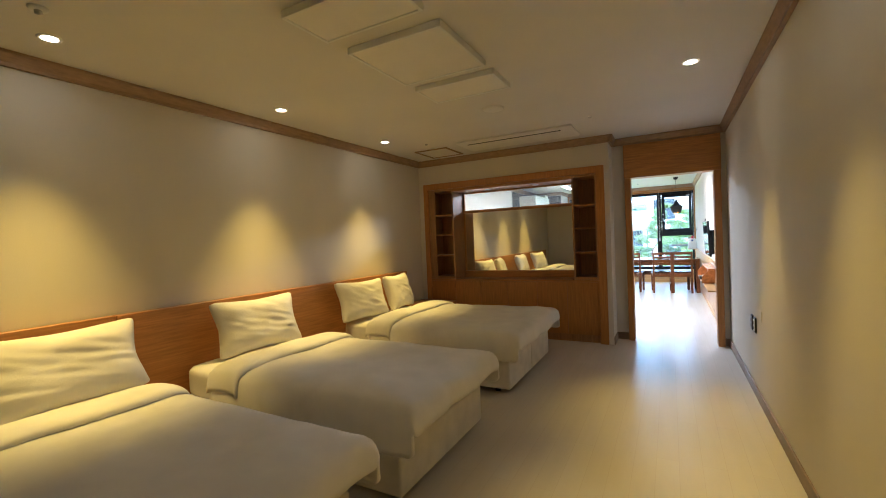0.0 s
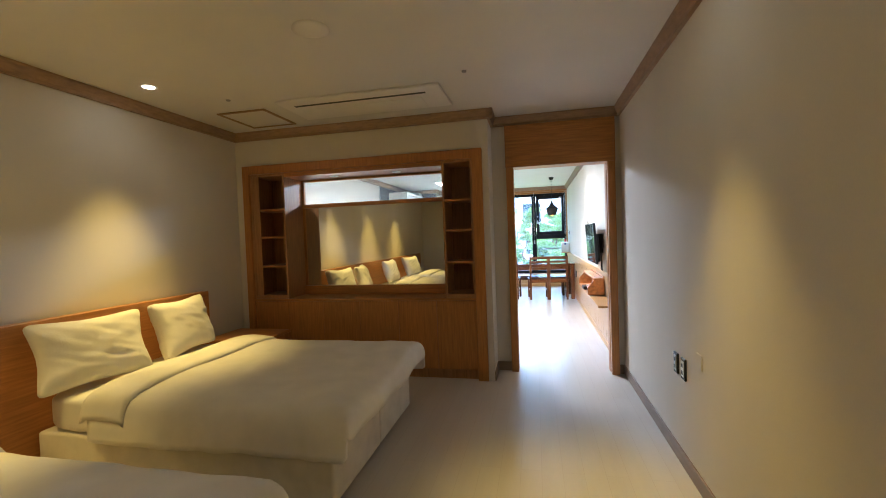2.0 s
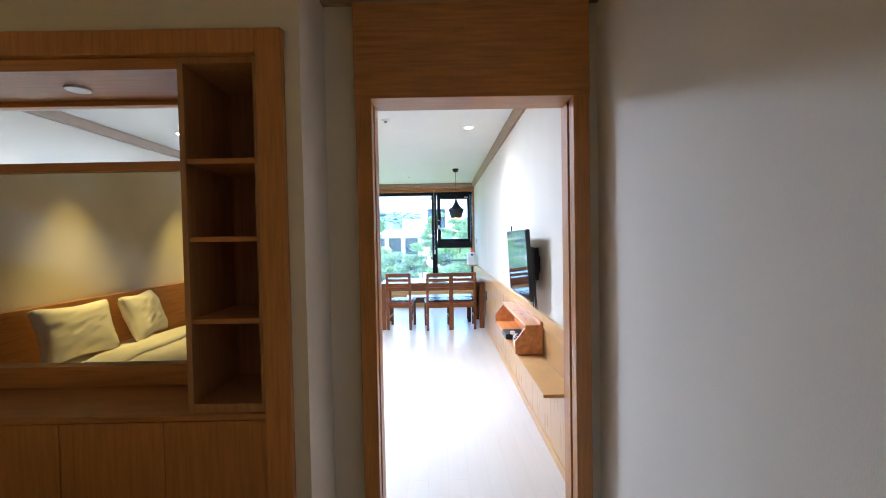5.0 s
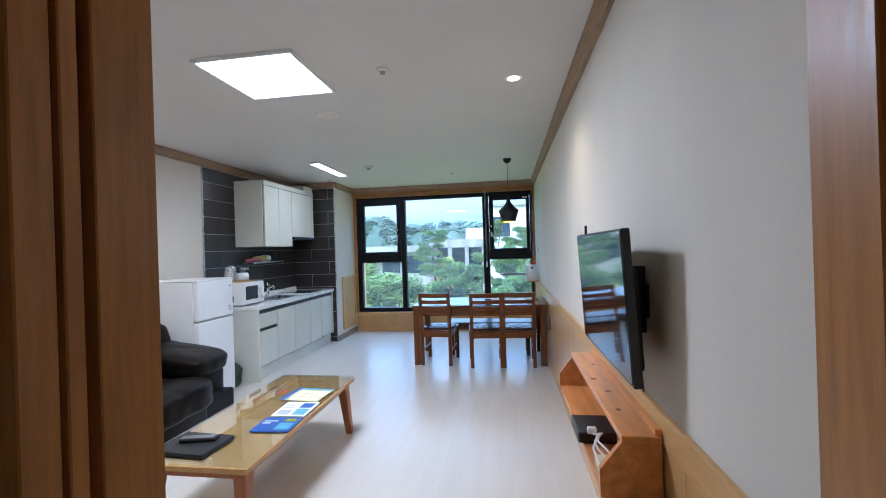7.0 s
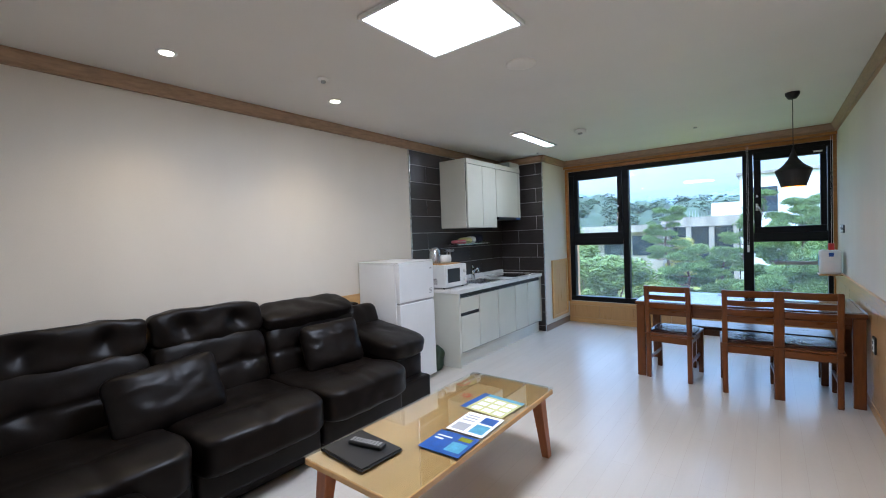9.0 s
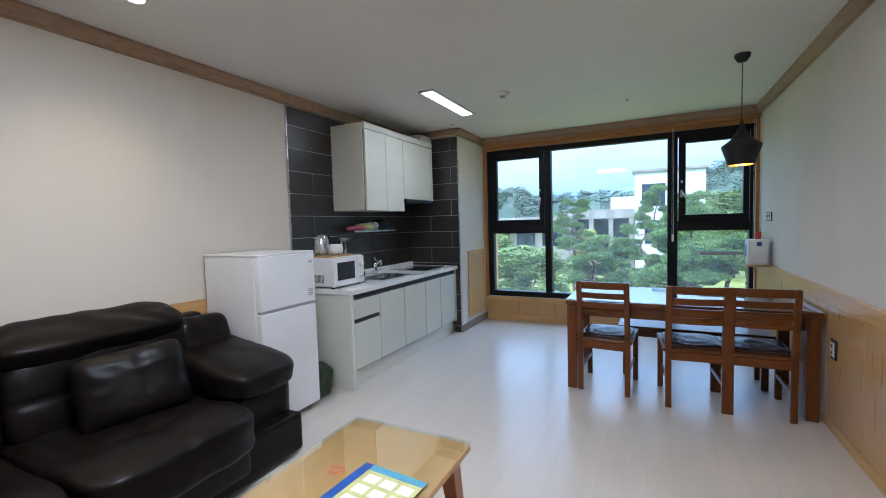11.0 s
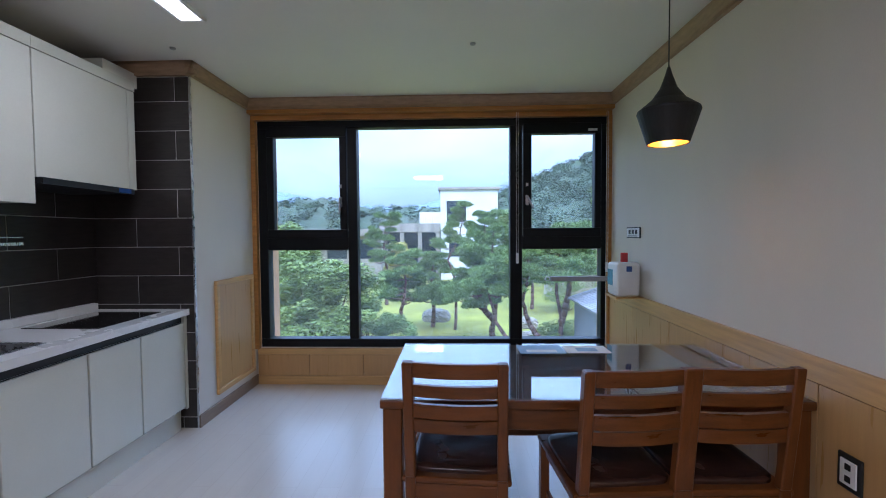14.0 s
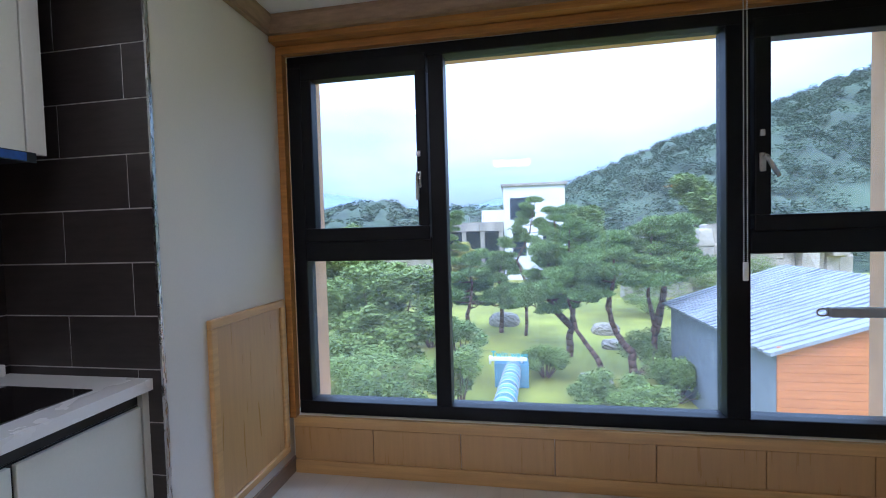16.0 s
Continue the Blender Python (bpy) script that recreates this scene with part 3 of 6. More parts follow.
# ---- bedroom ----
def shelving():
    u = thing("wall_unit", (-1.87, 5.86, 0), "built-in oak wall unit with open shelves, mirror and low cupboards", "wall unit")
    F, B = 5.672, 6.072
    part("outer_frame", boxes((-3.162, F, 0, -3.09, B, 2.219), (-0.685, F, 0, -0.589, B, 2.219), (-3.09, F, 2.13, -0.685, B, 2.219), bevel=0.003), OAK, u)
    for a, b in ((-3.088, -2.685), (-0.985, -0.687)):
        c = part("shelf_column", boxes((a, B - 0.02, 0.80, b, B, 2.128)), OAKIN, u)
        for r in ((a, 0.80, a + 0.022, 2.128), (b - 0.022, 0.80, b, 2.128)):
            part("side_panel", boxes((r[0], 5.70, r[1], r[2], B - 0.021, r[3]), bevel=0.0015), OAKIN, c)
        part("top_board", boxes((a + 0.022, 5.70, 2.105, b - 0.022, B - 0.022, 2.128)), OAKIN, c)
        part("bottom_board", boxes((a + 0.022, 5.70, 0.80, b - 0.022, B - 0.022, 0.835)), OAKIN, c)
        for z in (1.145, 1.455, 1.747):
            part("shelf", boxes((a + 0.022, 5.71, z - 0.010, b - 0.022, B - 0.022, z + 0.010), bevel=0.0015), OAKH, c)
        if a < -2:
            part("filler", boxes((a + 0.022, 5.705, 0.835, a + 0.10, 5.72, 2.105)), OAKIN, c)
    part("ledge", boxes((-3.088, 5.69, 0.775, -0.687, B, 0.798), bevel=0.002), OAKH, u)
    part("niche_top", boxes((-2.683, 5.70, 2.085, -0.987, B, 2.128)), OAKH, u)
    for x in (-2.2, -1.5):
        bm = bmesh.new()
        cyl(bm, x, 5.88, 2.078, 2.0845, 0.045)
        part("niche_lamp", bm, PLASTIC, u, "small unlit white lamp")
    part("mirror_sill", boxes((-2.683, 6.02, 0.80, -0.987, B, 0.895), bevel=0.002), OAKH, u)
    part("mirror_rail", boxes((-2.683, 6.03, 1.772, -0.987, B, 1.812), bevel=0.002), OAKH, u)
    part("top_rail", boxes((-2.683, 6.03, 2.062, -0.987, B, 2.084), bevel=0.002), OAKH, u)
    part("side_rail", boxes((-2.683, 6.045, 0.897, -2.655, B, 1.770), (-2.683, 6.045, 1.814, -2.655, B, 2.060)), OAK, u)
    part("mirror", boxes((-2.653, 6.055, 0.897, -0.987, 6.068, 1.770)), MIRROR, u, "clear wall mirror")
    p = part("high_pane", boxes((-2.653, 6.06, 1.814, -0.987, 6.066, 2.060)), GLASS, u)
    p.visible_shadow = False
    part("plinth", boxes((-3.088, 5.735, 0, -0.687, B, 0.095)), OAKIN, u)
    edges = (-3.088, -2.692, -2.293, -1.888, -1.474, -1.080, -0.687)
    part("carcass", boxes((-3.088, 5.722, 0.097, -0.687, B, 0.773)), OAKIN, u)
    for a, b in zip(edges, edges[1:]):
        part("door", boxes((a + 0.002, 5.698, 0.10, b - 0.002, 5.718, 0.770), bevel=0.0015), OAK, u)


shelving()


def bed(y0, y1, seed, label):
    b = thing("bed", (-2.1, (y0 + y1) / 2, 0), label, "bed", "beds along the headboard")
    w = y1 - y0
    cuts = 2 if w > 1.2 else 1
    for k in range(cuts):
        a, c = y0 + w * k / cuts, y0 + w * (k + 1) / cuts
        part("base", boxes((-3.09, a + 0.004, 0.045, -1.15, c - 0.004, 0.31), bevel=0.018, seg=3), BASEC, b, "", True)
    for x in (-2.95, -1.3):
        for y in (y0 + 0.1, y1 - 0.1):
            bm = bmesh.new()
            cyl(bm, x, y, 0, 0.05, 0.025)
            part("foot", bm, BLACK, b)
    bm = bmesh.new()
    soft(bm, -2.12, (y0 + y1) / 2, 0.42, 1.96, w, 0.23, 9, 14)
    part("mattress", bm, LINEN, b, "", True)
    # duvet: a sheet over the mattress that hangs down at the foot and sides
    bm = bmesh.new()
    nx, ny, x0, x1, hang, foot = 60, 56, -2.62, -1.06, 0.22, 0.12
    grid = []
    ym, half = (y0 + y1) / 2, w / 2 + 0.02
    for i in range(nx + 1):
        row = []
        s = (i / nx) * (x1 - x0 + foot)
        for j in range(ny + 1):
            t = (j / ny * 2 - 1) * (half + hang)
            ex, ey = max(0, s - (x1 - x0)), max(0, abs(t) - half)
            x = x0 + min(s, x1 - x0) + 0.03 * (1 - math.exp(-ex * 18))
            y = ym + math.copysign(min(abs(t), half) + 0.03 * (1 - math.exp(-ey * 18)), t)
            drop = max(ex, ey) if min(ex, ey) < 0.001 else max(ex, ey) - 0.25 * min(ex, ey)
            edge = min((x1 - x0) - s, half - abs(t))
            z = 0.572 - drop - 0.035 * math.exp(-max(0, edge) * 14)
            lump = 0.012 * noise.noise(Vector((x * 2.2 + seed, y * 2.6, 0))) + 0.006 * noise.noise(Vector((x * 7, y * 5 + seed, 1)))
            fold = 0.012 * math.sin((x if ey > 0 else y) * 11 + seed + 5 * noise.noise(Vector((x * 3, y * 3, seed))))
            out = fold * min(1, drop * 7)
            row.append(bm.verts.new((x + (out if ex > 0 else 0), y + (math.copysign(out, t) if ey > 0 else 0), z + lump)))
        grid.append(row)
    for i in range(nx):
        for j in range(ny):
            bm.faces.new((grid[i][j], grid[i + 1][j], grid[i + 1][j + 1], grid[i][j + 1]))
    ob = part("duvet", bm, LINEN, b, "smooth white cotton duvet", True)
    so = ob.modifiers.new("thick", "SOLIDIFY")
    so.thickness, so.offset = 0.022, 0
    # turned-back top edge of the duvet
    bm = bmesh.new()
    grid = []
    for i in range(13):
        row = []
        for j in range(ny + 1):
            t = (j / ny * 2 - 1) * (half + 0.13)
            ey = max(0, abs(t) - half)
            x = -2.66 + 0.30 * i / 12 + 0.035 * noise.noise(Vector((t * 2, seed, 0)))
            y = ym + math.copysign(min(abs(t), half) + 0.045 * (1 - math.exp(-ey * 18)), t)
            roll = math.sin(math.pi * i / 12) ** 0.35 * 0.03
            z = 0.583 - ey + roll - 0.035 * math.exp(-max(0, half - abs(t)) * 14) + 0.008 * noise.noise(Vector((x * 6, y * 4, seed)))
            row.append(bm.verts.new((x, y, z)))
        grid.append(row)
    for i in range(12):
        for j in range(ny):
            bm.faces.new((grid[i][j], grid[i + 1][j], grid[i + 1][j + 1], grid[i][j + 1]))
    ob = part("duvet_fold", bm, LINEN, b, "", True)
    so = ob.modifiers.new("thick", "SOLIDIFY")
    so.thickness, so.offset = 0.02, 0


bed(0.42, 1.56, 1.0, "single bed with white duvet beside the headboard")
bed(1.93, 3.00, 5.0, "single bed with smooth white turned-back duvet")
bed(3.62, 4.95, 9.0, "wide bed with white duvet on a split base")


def pillow(y, seed, lean, twist, x=-2.93, wide=0.62):
    p = thing("pillow", (x, y, 0.52), "plump white cotton pillow leaning on the headboard", "pillow", "white pillows")
    bm = bmesh.new()
    soft(bm, 0, 0, 0, 2, 2, 2, 16, 26)
    turn = Euler((0, radians(lean), radians(twist))).to_matrix()
    for v in bm.verts:
        u, w, d = v.co.y, v.co.z, v.co.x
        plump = max(0.0, (1 - u ** 4) * (1 - w ** 4)) ** 0.5
        ears = 1 + 0.10 * (u * u * w * w) - 0.035 * (1 - abs(u * w))
        crease = (0.011 * noise.noise(Vector((u * 2.2 + seed, w * 2.6, d))) + 0.010 * noise.noise(Vector((u * 2, w * 7 + seed + 3 * u, 3)))) * (0.3 + 0.7 * plump)
        q = Vector((d * (0.012 + 0.085 * plump) + crease * (1 if d > 0 else -1), u * wide / 2 * ears, w * 0.205 * ears))
        v.co = turn @ q + Vector((x, y, 0.555 + 0.20))
    part("cover", bm, LINEN, p, "", True)


pillow(1.20, 1, -20, 4, -2.88, 0.76)
pillow(2.50, 3, -18, -5, -2.92, 0.68)
pillow(3.86, 5, -20, -14, -2.93, 0.58)
pillow(4.60, 8, -16, 10, -2.95, 0.56)

hb = thing("headboard", (-3.2, 2.5, 0), "long low oak veneer headboard fixed along the wall", "headboard")
for a, b, t in ((-0.6, 1.592, 0.0), (1.597, 5.11, 0.012)):
    part("board", boxes((-3.235, a, 0.02, -3.165 + t, b, 0.965), bevel=0.003), HEAD, hb)

ns = thing("nightstand", (-3.0, 5.3, 0), "dark wooden nightstand in the corner beside the bed", "nightstand")
part("top", boxes((-3.22, 5.08, 0.47, -2.62, 5.60, 0.50), bevel=0.004), OAKH, ns)
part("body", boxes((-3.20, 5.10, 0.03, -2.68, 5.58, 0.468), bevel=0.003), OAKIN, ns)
part("drawer_front", boxes((-2.678, 5.115, 0.25, -2.66, 5.565, 0.455), bevel=0.002), OAKH, ns)


def outlet(x, y0, y1, z0, z1, frame_m, plate_m, label, s=-1):
    o = thing("wall_outlet", (x, (y0 + y1) / 2, z0), label, "outlet", "wall outlets")
    part("frame", boxes((min(x, x + s * 0.012), y0, z0, max(x, x + s * 0.012), y1, z1), bevel=0.003), frame_m, o)
    part("plate", boxes((min(x, x + s * 0.016), y0 + 0.014, z0 + 0.018, max(x, x + s * 0.016), y1 - 0.014, z1 - 0.018), bevel=0.002), plate_m, o)
    for k in (0.33, 0.67):
        zc = z0 + (z1 - z0) * k
        part("socket", boxes((min(x, x + s * 0.0175), (y0 + y1) / 2 - 0.012, zc - 0.012, max(x, x + s * 0.0175), (y0 + y1) / 2 + 0.012, zc + 0.012), bevel=0.002), BLACK, o)


outlet(XR, 4.435, 4.505, 0.525, 0.65, BLACK, GREYP, "dark framed wall outlet on cream paper")
outlet(XR, 4.305, 4.375, 0.525, 0.65, BLACK, PLASTIC, "dark framed wall outlet with white plate")
outlet(XR - 0.016, 10.60, 10.69, 0.475, 0.60, BLACK, PLASTIC, "dark framed wall outlet on maple panel")
sw = thing("wall_switch", (XR, 4.10, 0.70), "white blank cover plate on cream paper", "cover plate")
part("plate", boxes((XR - 0.006, 4.07, 0.66, XR, 4.14, 0.74), bevel=0.002), PAPER, sw)


# ---- living room ----
def sofa():
    s = thing("sofa", (-2.7, 7.8, 0), "long black leather sofa with tufted headrests", "sofa")
    part("plinth", boxes((-3.20, 6.28, 0.03, -2.27, 9.10, 0.26), bevel=0.02, seg=2), LEATHER, s)
    for k, (a, b) in enumerate(((6.42, 7.17), (7.17, 7.94), (7.94, 8.70))):
        bm = bmesh.new()
        soft(bm, -2.56, (a + b) / 2, 0.36, 0.90, b - a - 0.006, 0.22, 7, 22, 0.008, k * 3.1)
        mid = (a + b) / 2
        for v in bm.verts:
            if v.co.z > 0.40:
                v.co.z -= 0.018 * math.exp(-((v.co.y - mid) / 0.02) ** 2) * (1 if v.co.x > -2.5 else 0.4) + 0.012 * math.exp(-((v.co.x + 2.42) / 0.02) ** 2) * math.exp(-((v.co.y - mid) / 0.25) ** 4)
                v.co.z += 0.02 * math.exp(-((v.co.x + 2.3) / 0.16) ** 2)
        part("seat_cushion", bm, LEATHER, s, "", True)
        bm = boxes((-2.30, a + 0.01, 0.10, -2.215, b - 0.01, 0.33), bevel=0.03, seg=3)
        part("seat_front", bm, LEATHER, s, "", True)
    part("back_panel", boxes((-3.22, 6.42, 0.20, -3.10, 9.05, 0.84), bevel=0.03, seg=2), LEATHER, s)
    turn = Euler((0, radians(-14), 0)).to_matrix()
    for k, (a, b) in enumerate(((6.46, 7.23), (7.23, 7.97), (7.97, 8.83))):
        bm = bmesh.new()
        soft(bm, -2.99, (a + b) / 2, 0.60, 0.26, b - a - 0.006, 0.44, 6, 22, 0.008, k * 2.3, turn)
        mid = (a + b) / 2
        for v in bm.verts:
            if v.co.x > -2.97:
                for ty in (mid - 0.17, mid + 0.17):
                    v.co.x -= 0.035 * math.exp(-((v.co.y - ty) / 0.05) ** 2 - ((v.co.z - 0.62) / 0.05) ** 2)
                v.co.x -= 0.012 * math.exp(-((v.co.z - 0.62) / 0.015) ** 2)
        part("back_cushion", bm, LEATHER, s, "", True)
        bm = bmesh.new()
        up = k < 2
        turn2 = Euler((0, radians(-6 if up else -68), 0)).to_matrix()
        soft(bm, -3.0 if up else -3.03, mid, 0.905 if up else 0.865, 0.15 if up else 0.13, b - a - 0.012, 0.25 if up else 0.30, 5, 22, 0.012, k * 4.7 + 2, turn2)
        if up:
            for v in bm.verts:
                if v.co.x > -3.0:
                    for ty in (mid - 0.17, mid + 0.17):
                        v.co.x -= 0.045 * math.exp(-((v.co.y - ty) / 0.06) ** 2 - ((v.co.z - 0.91) / 0.06) ** 2)
        part("headrest", bm, LEATHER, s, "tufted headrest raised" if up else "headrest folded down", True)
        part("headrest_bar", boxes((-3.10, a + 0.03, 0.74, -2.95, b - 0.03, 0.80), bevel=0.02, seg=2), BLACK, s)
    bm = bmesh.new()
    soft(bm, -2.77, 8.92, 0.32, 0.82, 0.42, 0.56, 8, 22, 0.006, 3)
    part("armrest", bm, LEATHER, s, "", True)
    bm = bmesh.new()
    soft(bm, -2.74, 8.93, 0.560, 0.86, 0.48, 0.19, 4.5, 22, 0.006, 6, Euler((0, radians(8), 0)).to_matrix())
    part("arm_pad", bm, LEATHER, s, "", True)
    bm = bmesh.new()
    soft(bm, -3.02, 8.95, 0.60, 0.30, 0.36, 0.46, 5, 22, 0.008, 9, turn)
    part("corner_back", bm, LEATHER, s, "", True)
    for y in (6.5, 7.9, 8.98):
        part("foot", boxes((-2.42, y - 0.07, 0, -2.36, y + 0.07, 0.03)), CHROME, s)
    part("back_foot", boxes((-3.18, 6.4, 0, -3.12, 9.0, 0.03)), BLACK, s)


sofa()
ott = thing("ottoman", (-1.82, 6.66, 0), "low black leather ottoman before the sofa", "ottoman")
bm = bmesh.new()
soft(bm, -1.86, 6.62, 0.30, 0.64, 0.60, 0.20, 7, 18, 0.008, 4)
part("cushion", bm, LEATHER, ott, "", True)
part("base", boxes((-2.13, 6.36, 0.0, -1.59, 6.88, 0.22), bevel=0.02, seg=2), LEATHER, ott)


def cushion(x, y, z, twist, lean, seed, wide=0.25, tall=0.19):
    c = thing("cushion", (x, y, z - 0.2), "square black leather scatter cushion on the sofa", "cushion", "sofa cushions")
    bm = bmesh.new()
    soft(bm, 0, 0, 0, 2, 2, 2, 6, 22)
    turn = Euler((radians(3), radians(lean), radians(twist))).to_matrix()
    for v in bm.verts:
        u, w, d = v.co.y, v.co.z, v.co.x
        plump = max(0.0, (1 - u ** 4) * (1 - w ** 4)) ** 0.5
        seam = -0.008 * math.exp(-((u - 0.15) / 0.03) ** 2)
        q = Vector((d * (0.014 + 0.07 * plump + seam), u * wide * (0.95 + 0.05 * w * w), w * tall * (0.95 + 0.05 * u * u)))
        q += Vector((0.008 * noise.noise(Vector((u * 3 + seed, w * 4, 1))), 0, 0))
        v.co = turn @ q + Vector((x, y, z))
    part("cover", bm, LEATHER, c, "", True)


cushion(-2.70, 8.40, 0.62, -14, -22, 1)
cushion(-2.66, 7.22, 0.60, 3, -24, 4, 0.31, 0.19)


def coffee_table():
    t = thing("coffee_table", (-1.34, 8.14, 0), "low birch coffee table with glass top and splayed legs", "coffee table")
    part("tabletop", boxes((-1.645, 7.425, 0.405, -1.035, 8.855, 0.437), bevel=0.004), COFFEE, t)
    g = part("glass_sheet", boxes((-1.647, 7.423, 0.4415, -1.033, 8.857, 0.4465)), TOPGLASS, t)
    g.visible_shadow = False
    part("apron", boxes((-1.575, 7.50, 0.345, -1.105, 7.52, 0.404), (-1.575, 8.76, 0.345, -1.105, 8.78, 0.404), (-1.575, 7.52, 0.345, -1.555, 8.76, 0.404), (-1.125, 7.52, 0.345, -1.105, 8.76, 0.404)), COFLEG, t)
    for sx, sy in ((-1, -1), (-1, 1), (1, -1), (1, 1)):
        bm = bmesh.new()
        x, y = -1.34 + sx * 0.235, 8.14 + sy * 0.635
        top = box(bm, x - 0.036, y - 0.036, 0, x + 0.036, y + 0.036, 0.404, bevel=0.004)
        for v in bm.verts:
            k = 1 - v.co.z / 0.404
            v.co.x = x + (v.co.x - x) * (1 - 0.35 * k) + sx * 0.03 * k
            v.co.y = y + (v.co.y - y) * (1 - 0.35 * k) + sy * 0.045 * k
        part("leg", bm, COFLEG, t)


coffee_table()


def leaflet(x0, y0, x1, y1, twist, base, bars, label):
    """A folded brochure lying under the edge of the hand, with plain bars for its print."""
    cx, cy = (x0 + x1) / 2, (y0 + y1) / 2
    l = thing("brochure", (cx, cy, 0.447), label, "brochure", "brochures on the coffee table")
    spin = Matrix.Translation((cx, cy, 0)) @ Matrix.Rotation(radians(twist), 4, "Z") @ Matrix.Translation((-cx, -cy, 0))
    bm = boxes((x0, y0, 0.447, x1, y1, 0.4485))
    bm.transform(spin)
    part("sheet", bm, base, l)
    for (a, b, c, d), m in bars:
        bm = boxes((x0 + (x1 - x0) * a, y0 + (y1 - y0) * b, 0.4486, x0 + (x1 - x0) * c, y0 + (y1 - y0) * d, 0.4489))
        bm.transform(spin)
        part("print", bm, m, l)


LINES = [((0.1, 0.1 + 0.12 * k, 0.45, 0.15 + 0.12 * k), CREAM) for k in range(6)]
leaflet(-1.27, 7.80, -1.04, 8.00, 3, BLUE, [((0.08, 0.55, 0.3, 0.62), CREAM), ((0.08, 0.7, 0.45, 0.76), CREAM), ((0.55, 0.15, 0.92, 0.6), SKYB), ((0.6, 0.7, 0.9, 0.9), GREEN)], "blue printed brochure on the coffee table")
leaflet(-1.27, 8.02, -1.05, 8.26, 2, CREAM, [((0.08, 0.08, 0.45, 0.42), GREYP), ((0.55, 0.1, 0.92, 0.5), SKYB), ((0.55, 0.58, 0.92, 0.9), BLUE), ((0.08, 0.55, 0.42, 0.6), GREYP), ((0.08, 0.68, 0.42, 0.73), GREYP), ((0.08, 0.8, 0.42, 0.85), GREYP)], "white brochure with small photographs on the coffee table")
leaflet(-1.36, 8.28, -1.07, 8.53, -4, YELLOW, [((0.0, 0.0, 0.14, 1.0), BLUE), ((0.14, 0.86, 1.0, 1.0), SKYB)] + [((0.22 + 0.26 * i, 0.08 + 0.26 * j, 0.42 + 0.26 * i, 0.26 + 0.26 * j), CREAM) for i in range(3) for j in range(3)], "yellow and blue printed map leaflet on the coffee table")
st = thing("sticker", (-1.42, 8.45, 0.447), "small red stamp mark on the coffee table", "sticker")
bm = bmesh.new()
for k in range(7):
    a = k * 0.9
    rod(bm, (-1.43 + 0.035 * math.cos(a), 8.45 + 0.035 * math.sin(a), 0.4468), (-1.43 + 0.035 * math.cos(a + 2), 8.45 + 0.035 * math.sin(a + 2), 0.4468), 0.0012, n=4)
part("mark", bm, RED, st)

fo = thing("menu_folder", (-1.45, 7.62, 0.447), "black leatherette folder lying on the coffee table", "folder")
bm = boxes((-1.61, 7.49, 0.447, -1.30, 7.73, 0.453), (-1.605, 7.495, 0.455, -1.305, 7.728, 0.461), (-1.61, 7.488, 0.447, -1.598, 7.732, 0.461), bevel=0.0015)
bm.transform(Matrix.Translation((-1.455, 7.61, 0)) @ Matrix.Rotation(radians(-4), 4, "Z") @ Matrix.Translation((1.455, -7.61, 0)))
part("cover", bm, BLACK, fo)
rc = thing("remote_control", (-1.45, 7.62, 0.461), "black television remote lying on the folder", "remote")
spin = Matrix.Translation((-1.45, 7.64, 0)) @ Matrix.Rotation(radians(12), 4, "Z") @ Matrix.Translation((1.45, -7.64, 0))
bm = boxes((-1.545, 7.615, 0.4615, -1.355, 7.665, 0.481), bevel=0.006, seg=2)
bm.transform(spin)
part("body", bm, BLACK, rc)
for i in range(9):
    for j in range(3):
        bm = boxes((-1.535 + i * 0.019, 7.622 + j * 0.013, 0.481, -1.524 + i * 0.019, 7.631 + j * 0.013, 0.4835))
        bm.transform(spin)
        part("button", bm, GREYP, rc)


def television():
    t = thing("television", (0.62, 7.33, 1.0), "wall-mounted flat black television with a glossy screen", "television")
    lean = Matrix.Translation((0.58, 7.33, 1.25)) @ Matrix.Rotation(radians(-3), 4, "Y") @ Matrix.Translation((-0.58, -7.33, -1.25))
    def add(name, bm, m, label=""):
        bm.transform(lean)
        part(name, bm, m, t, label)
    add("casing", boxes((0.565, 6.955, 1.0, 0.592, 7.75, 1.492), bevel=0.004, seg=2), BLACK)
    add("back_cover", boxes((0.592, 7.05, 1.02, 0.632, 7.66, 1.36), bevel=0.015, seg=2), BLACK)
    add("screen", boxes((0.562, 6.963, 1.012, 0.566, 7.742, 1.484)), SCREEN)
    part("bracket", boxes((0.62, 7.22, 1.12, XR, 7.26, 1.36), (0.62, 7.40, 1.12, XR, 7.44, 1.36), (0.69, 7.18, 1.18, XR, 7.48, 1.30)), MATTE, t)
    bm = bmesh.new()
    rod(bm, (0.585, 7.70, 1.48), (0.585, 7.70, 1.535), 0.006)
    part("antenna", bm, BLACK, t)
    for k in range(3):
        bm = bmesh.new()
        pts = [(0.688, 7.26 + 0.05 * k + 0.02 * math.sin(i * 0.9 + k), 1.12 - 0.045 * i) for i in range(6)]
        for a, b in zip(pts, pts[1:]):
            rod(bm, a, b, 0.004, n=6)
        part("cable", bm, BLACK, t)


television()


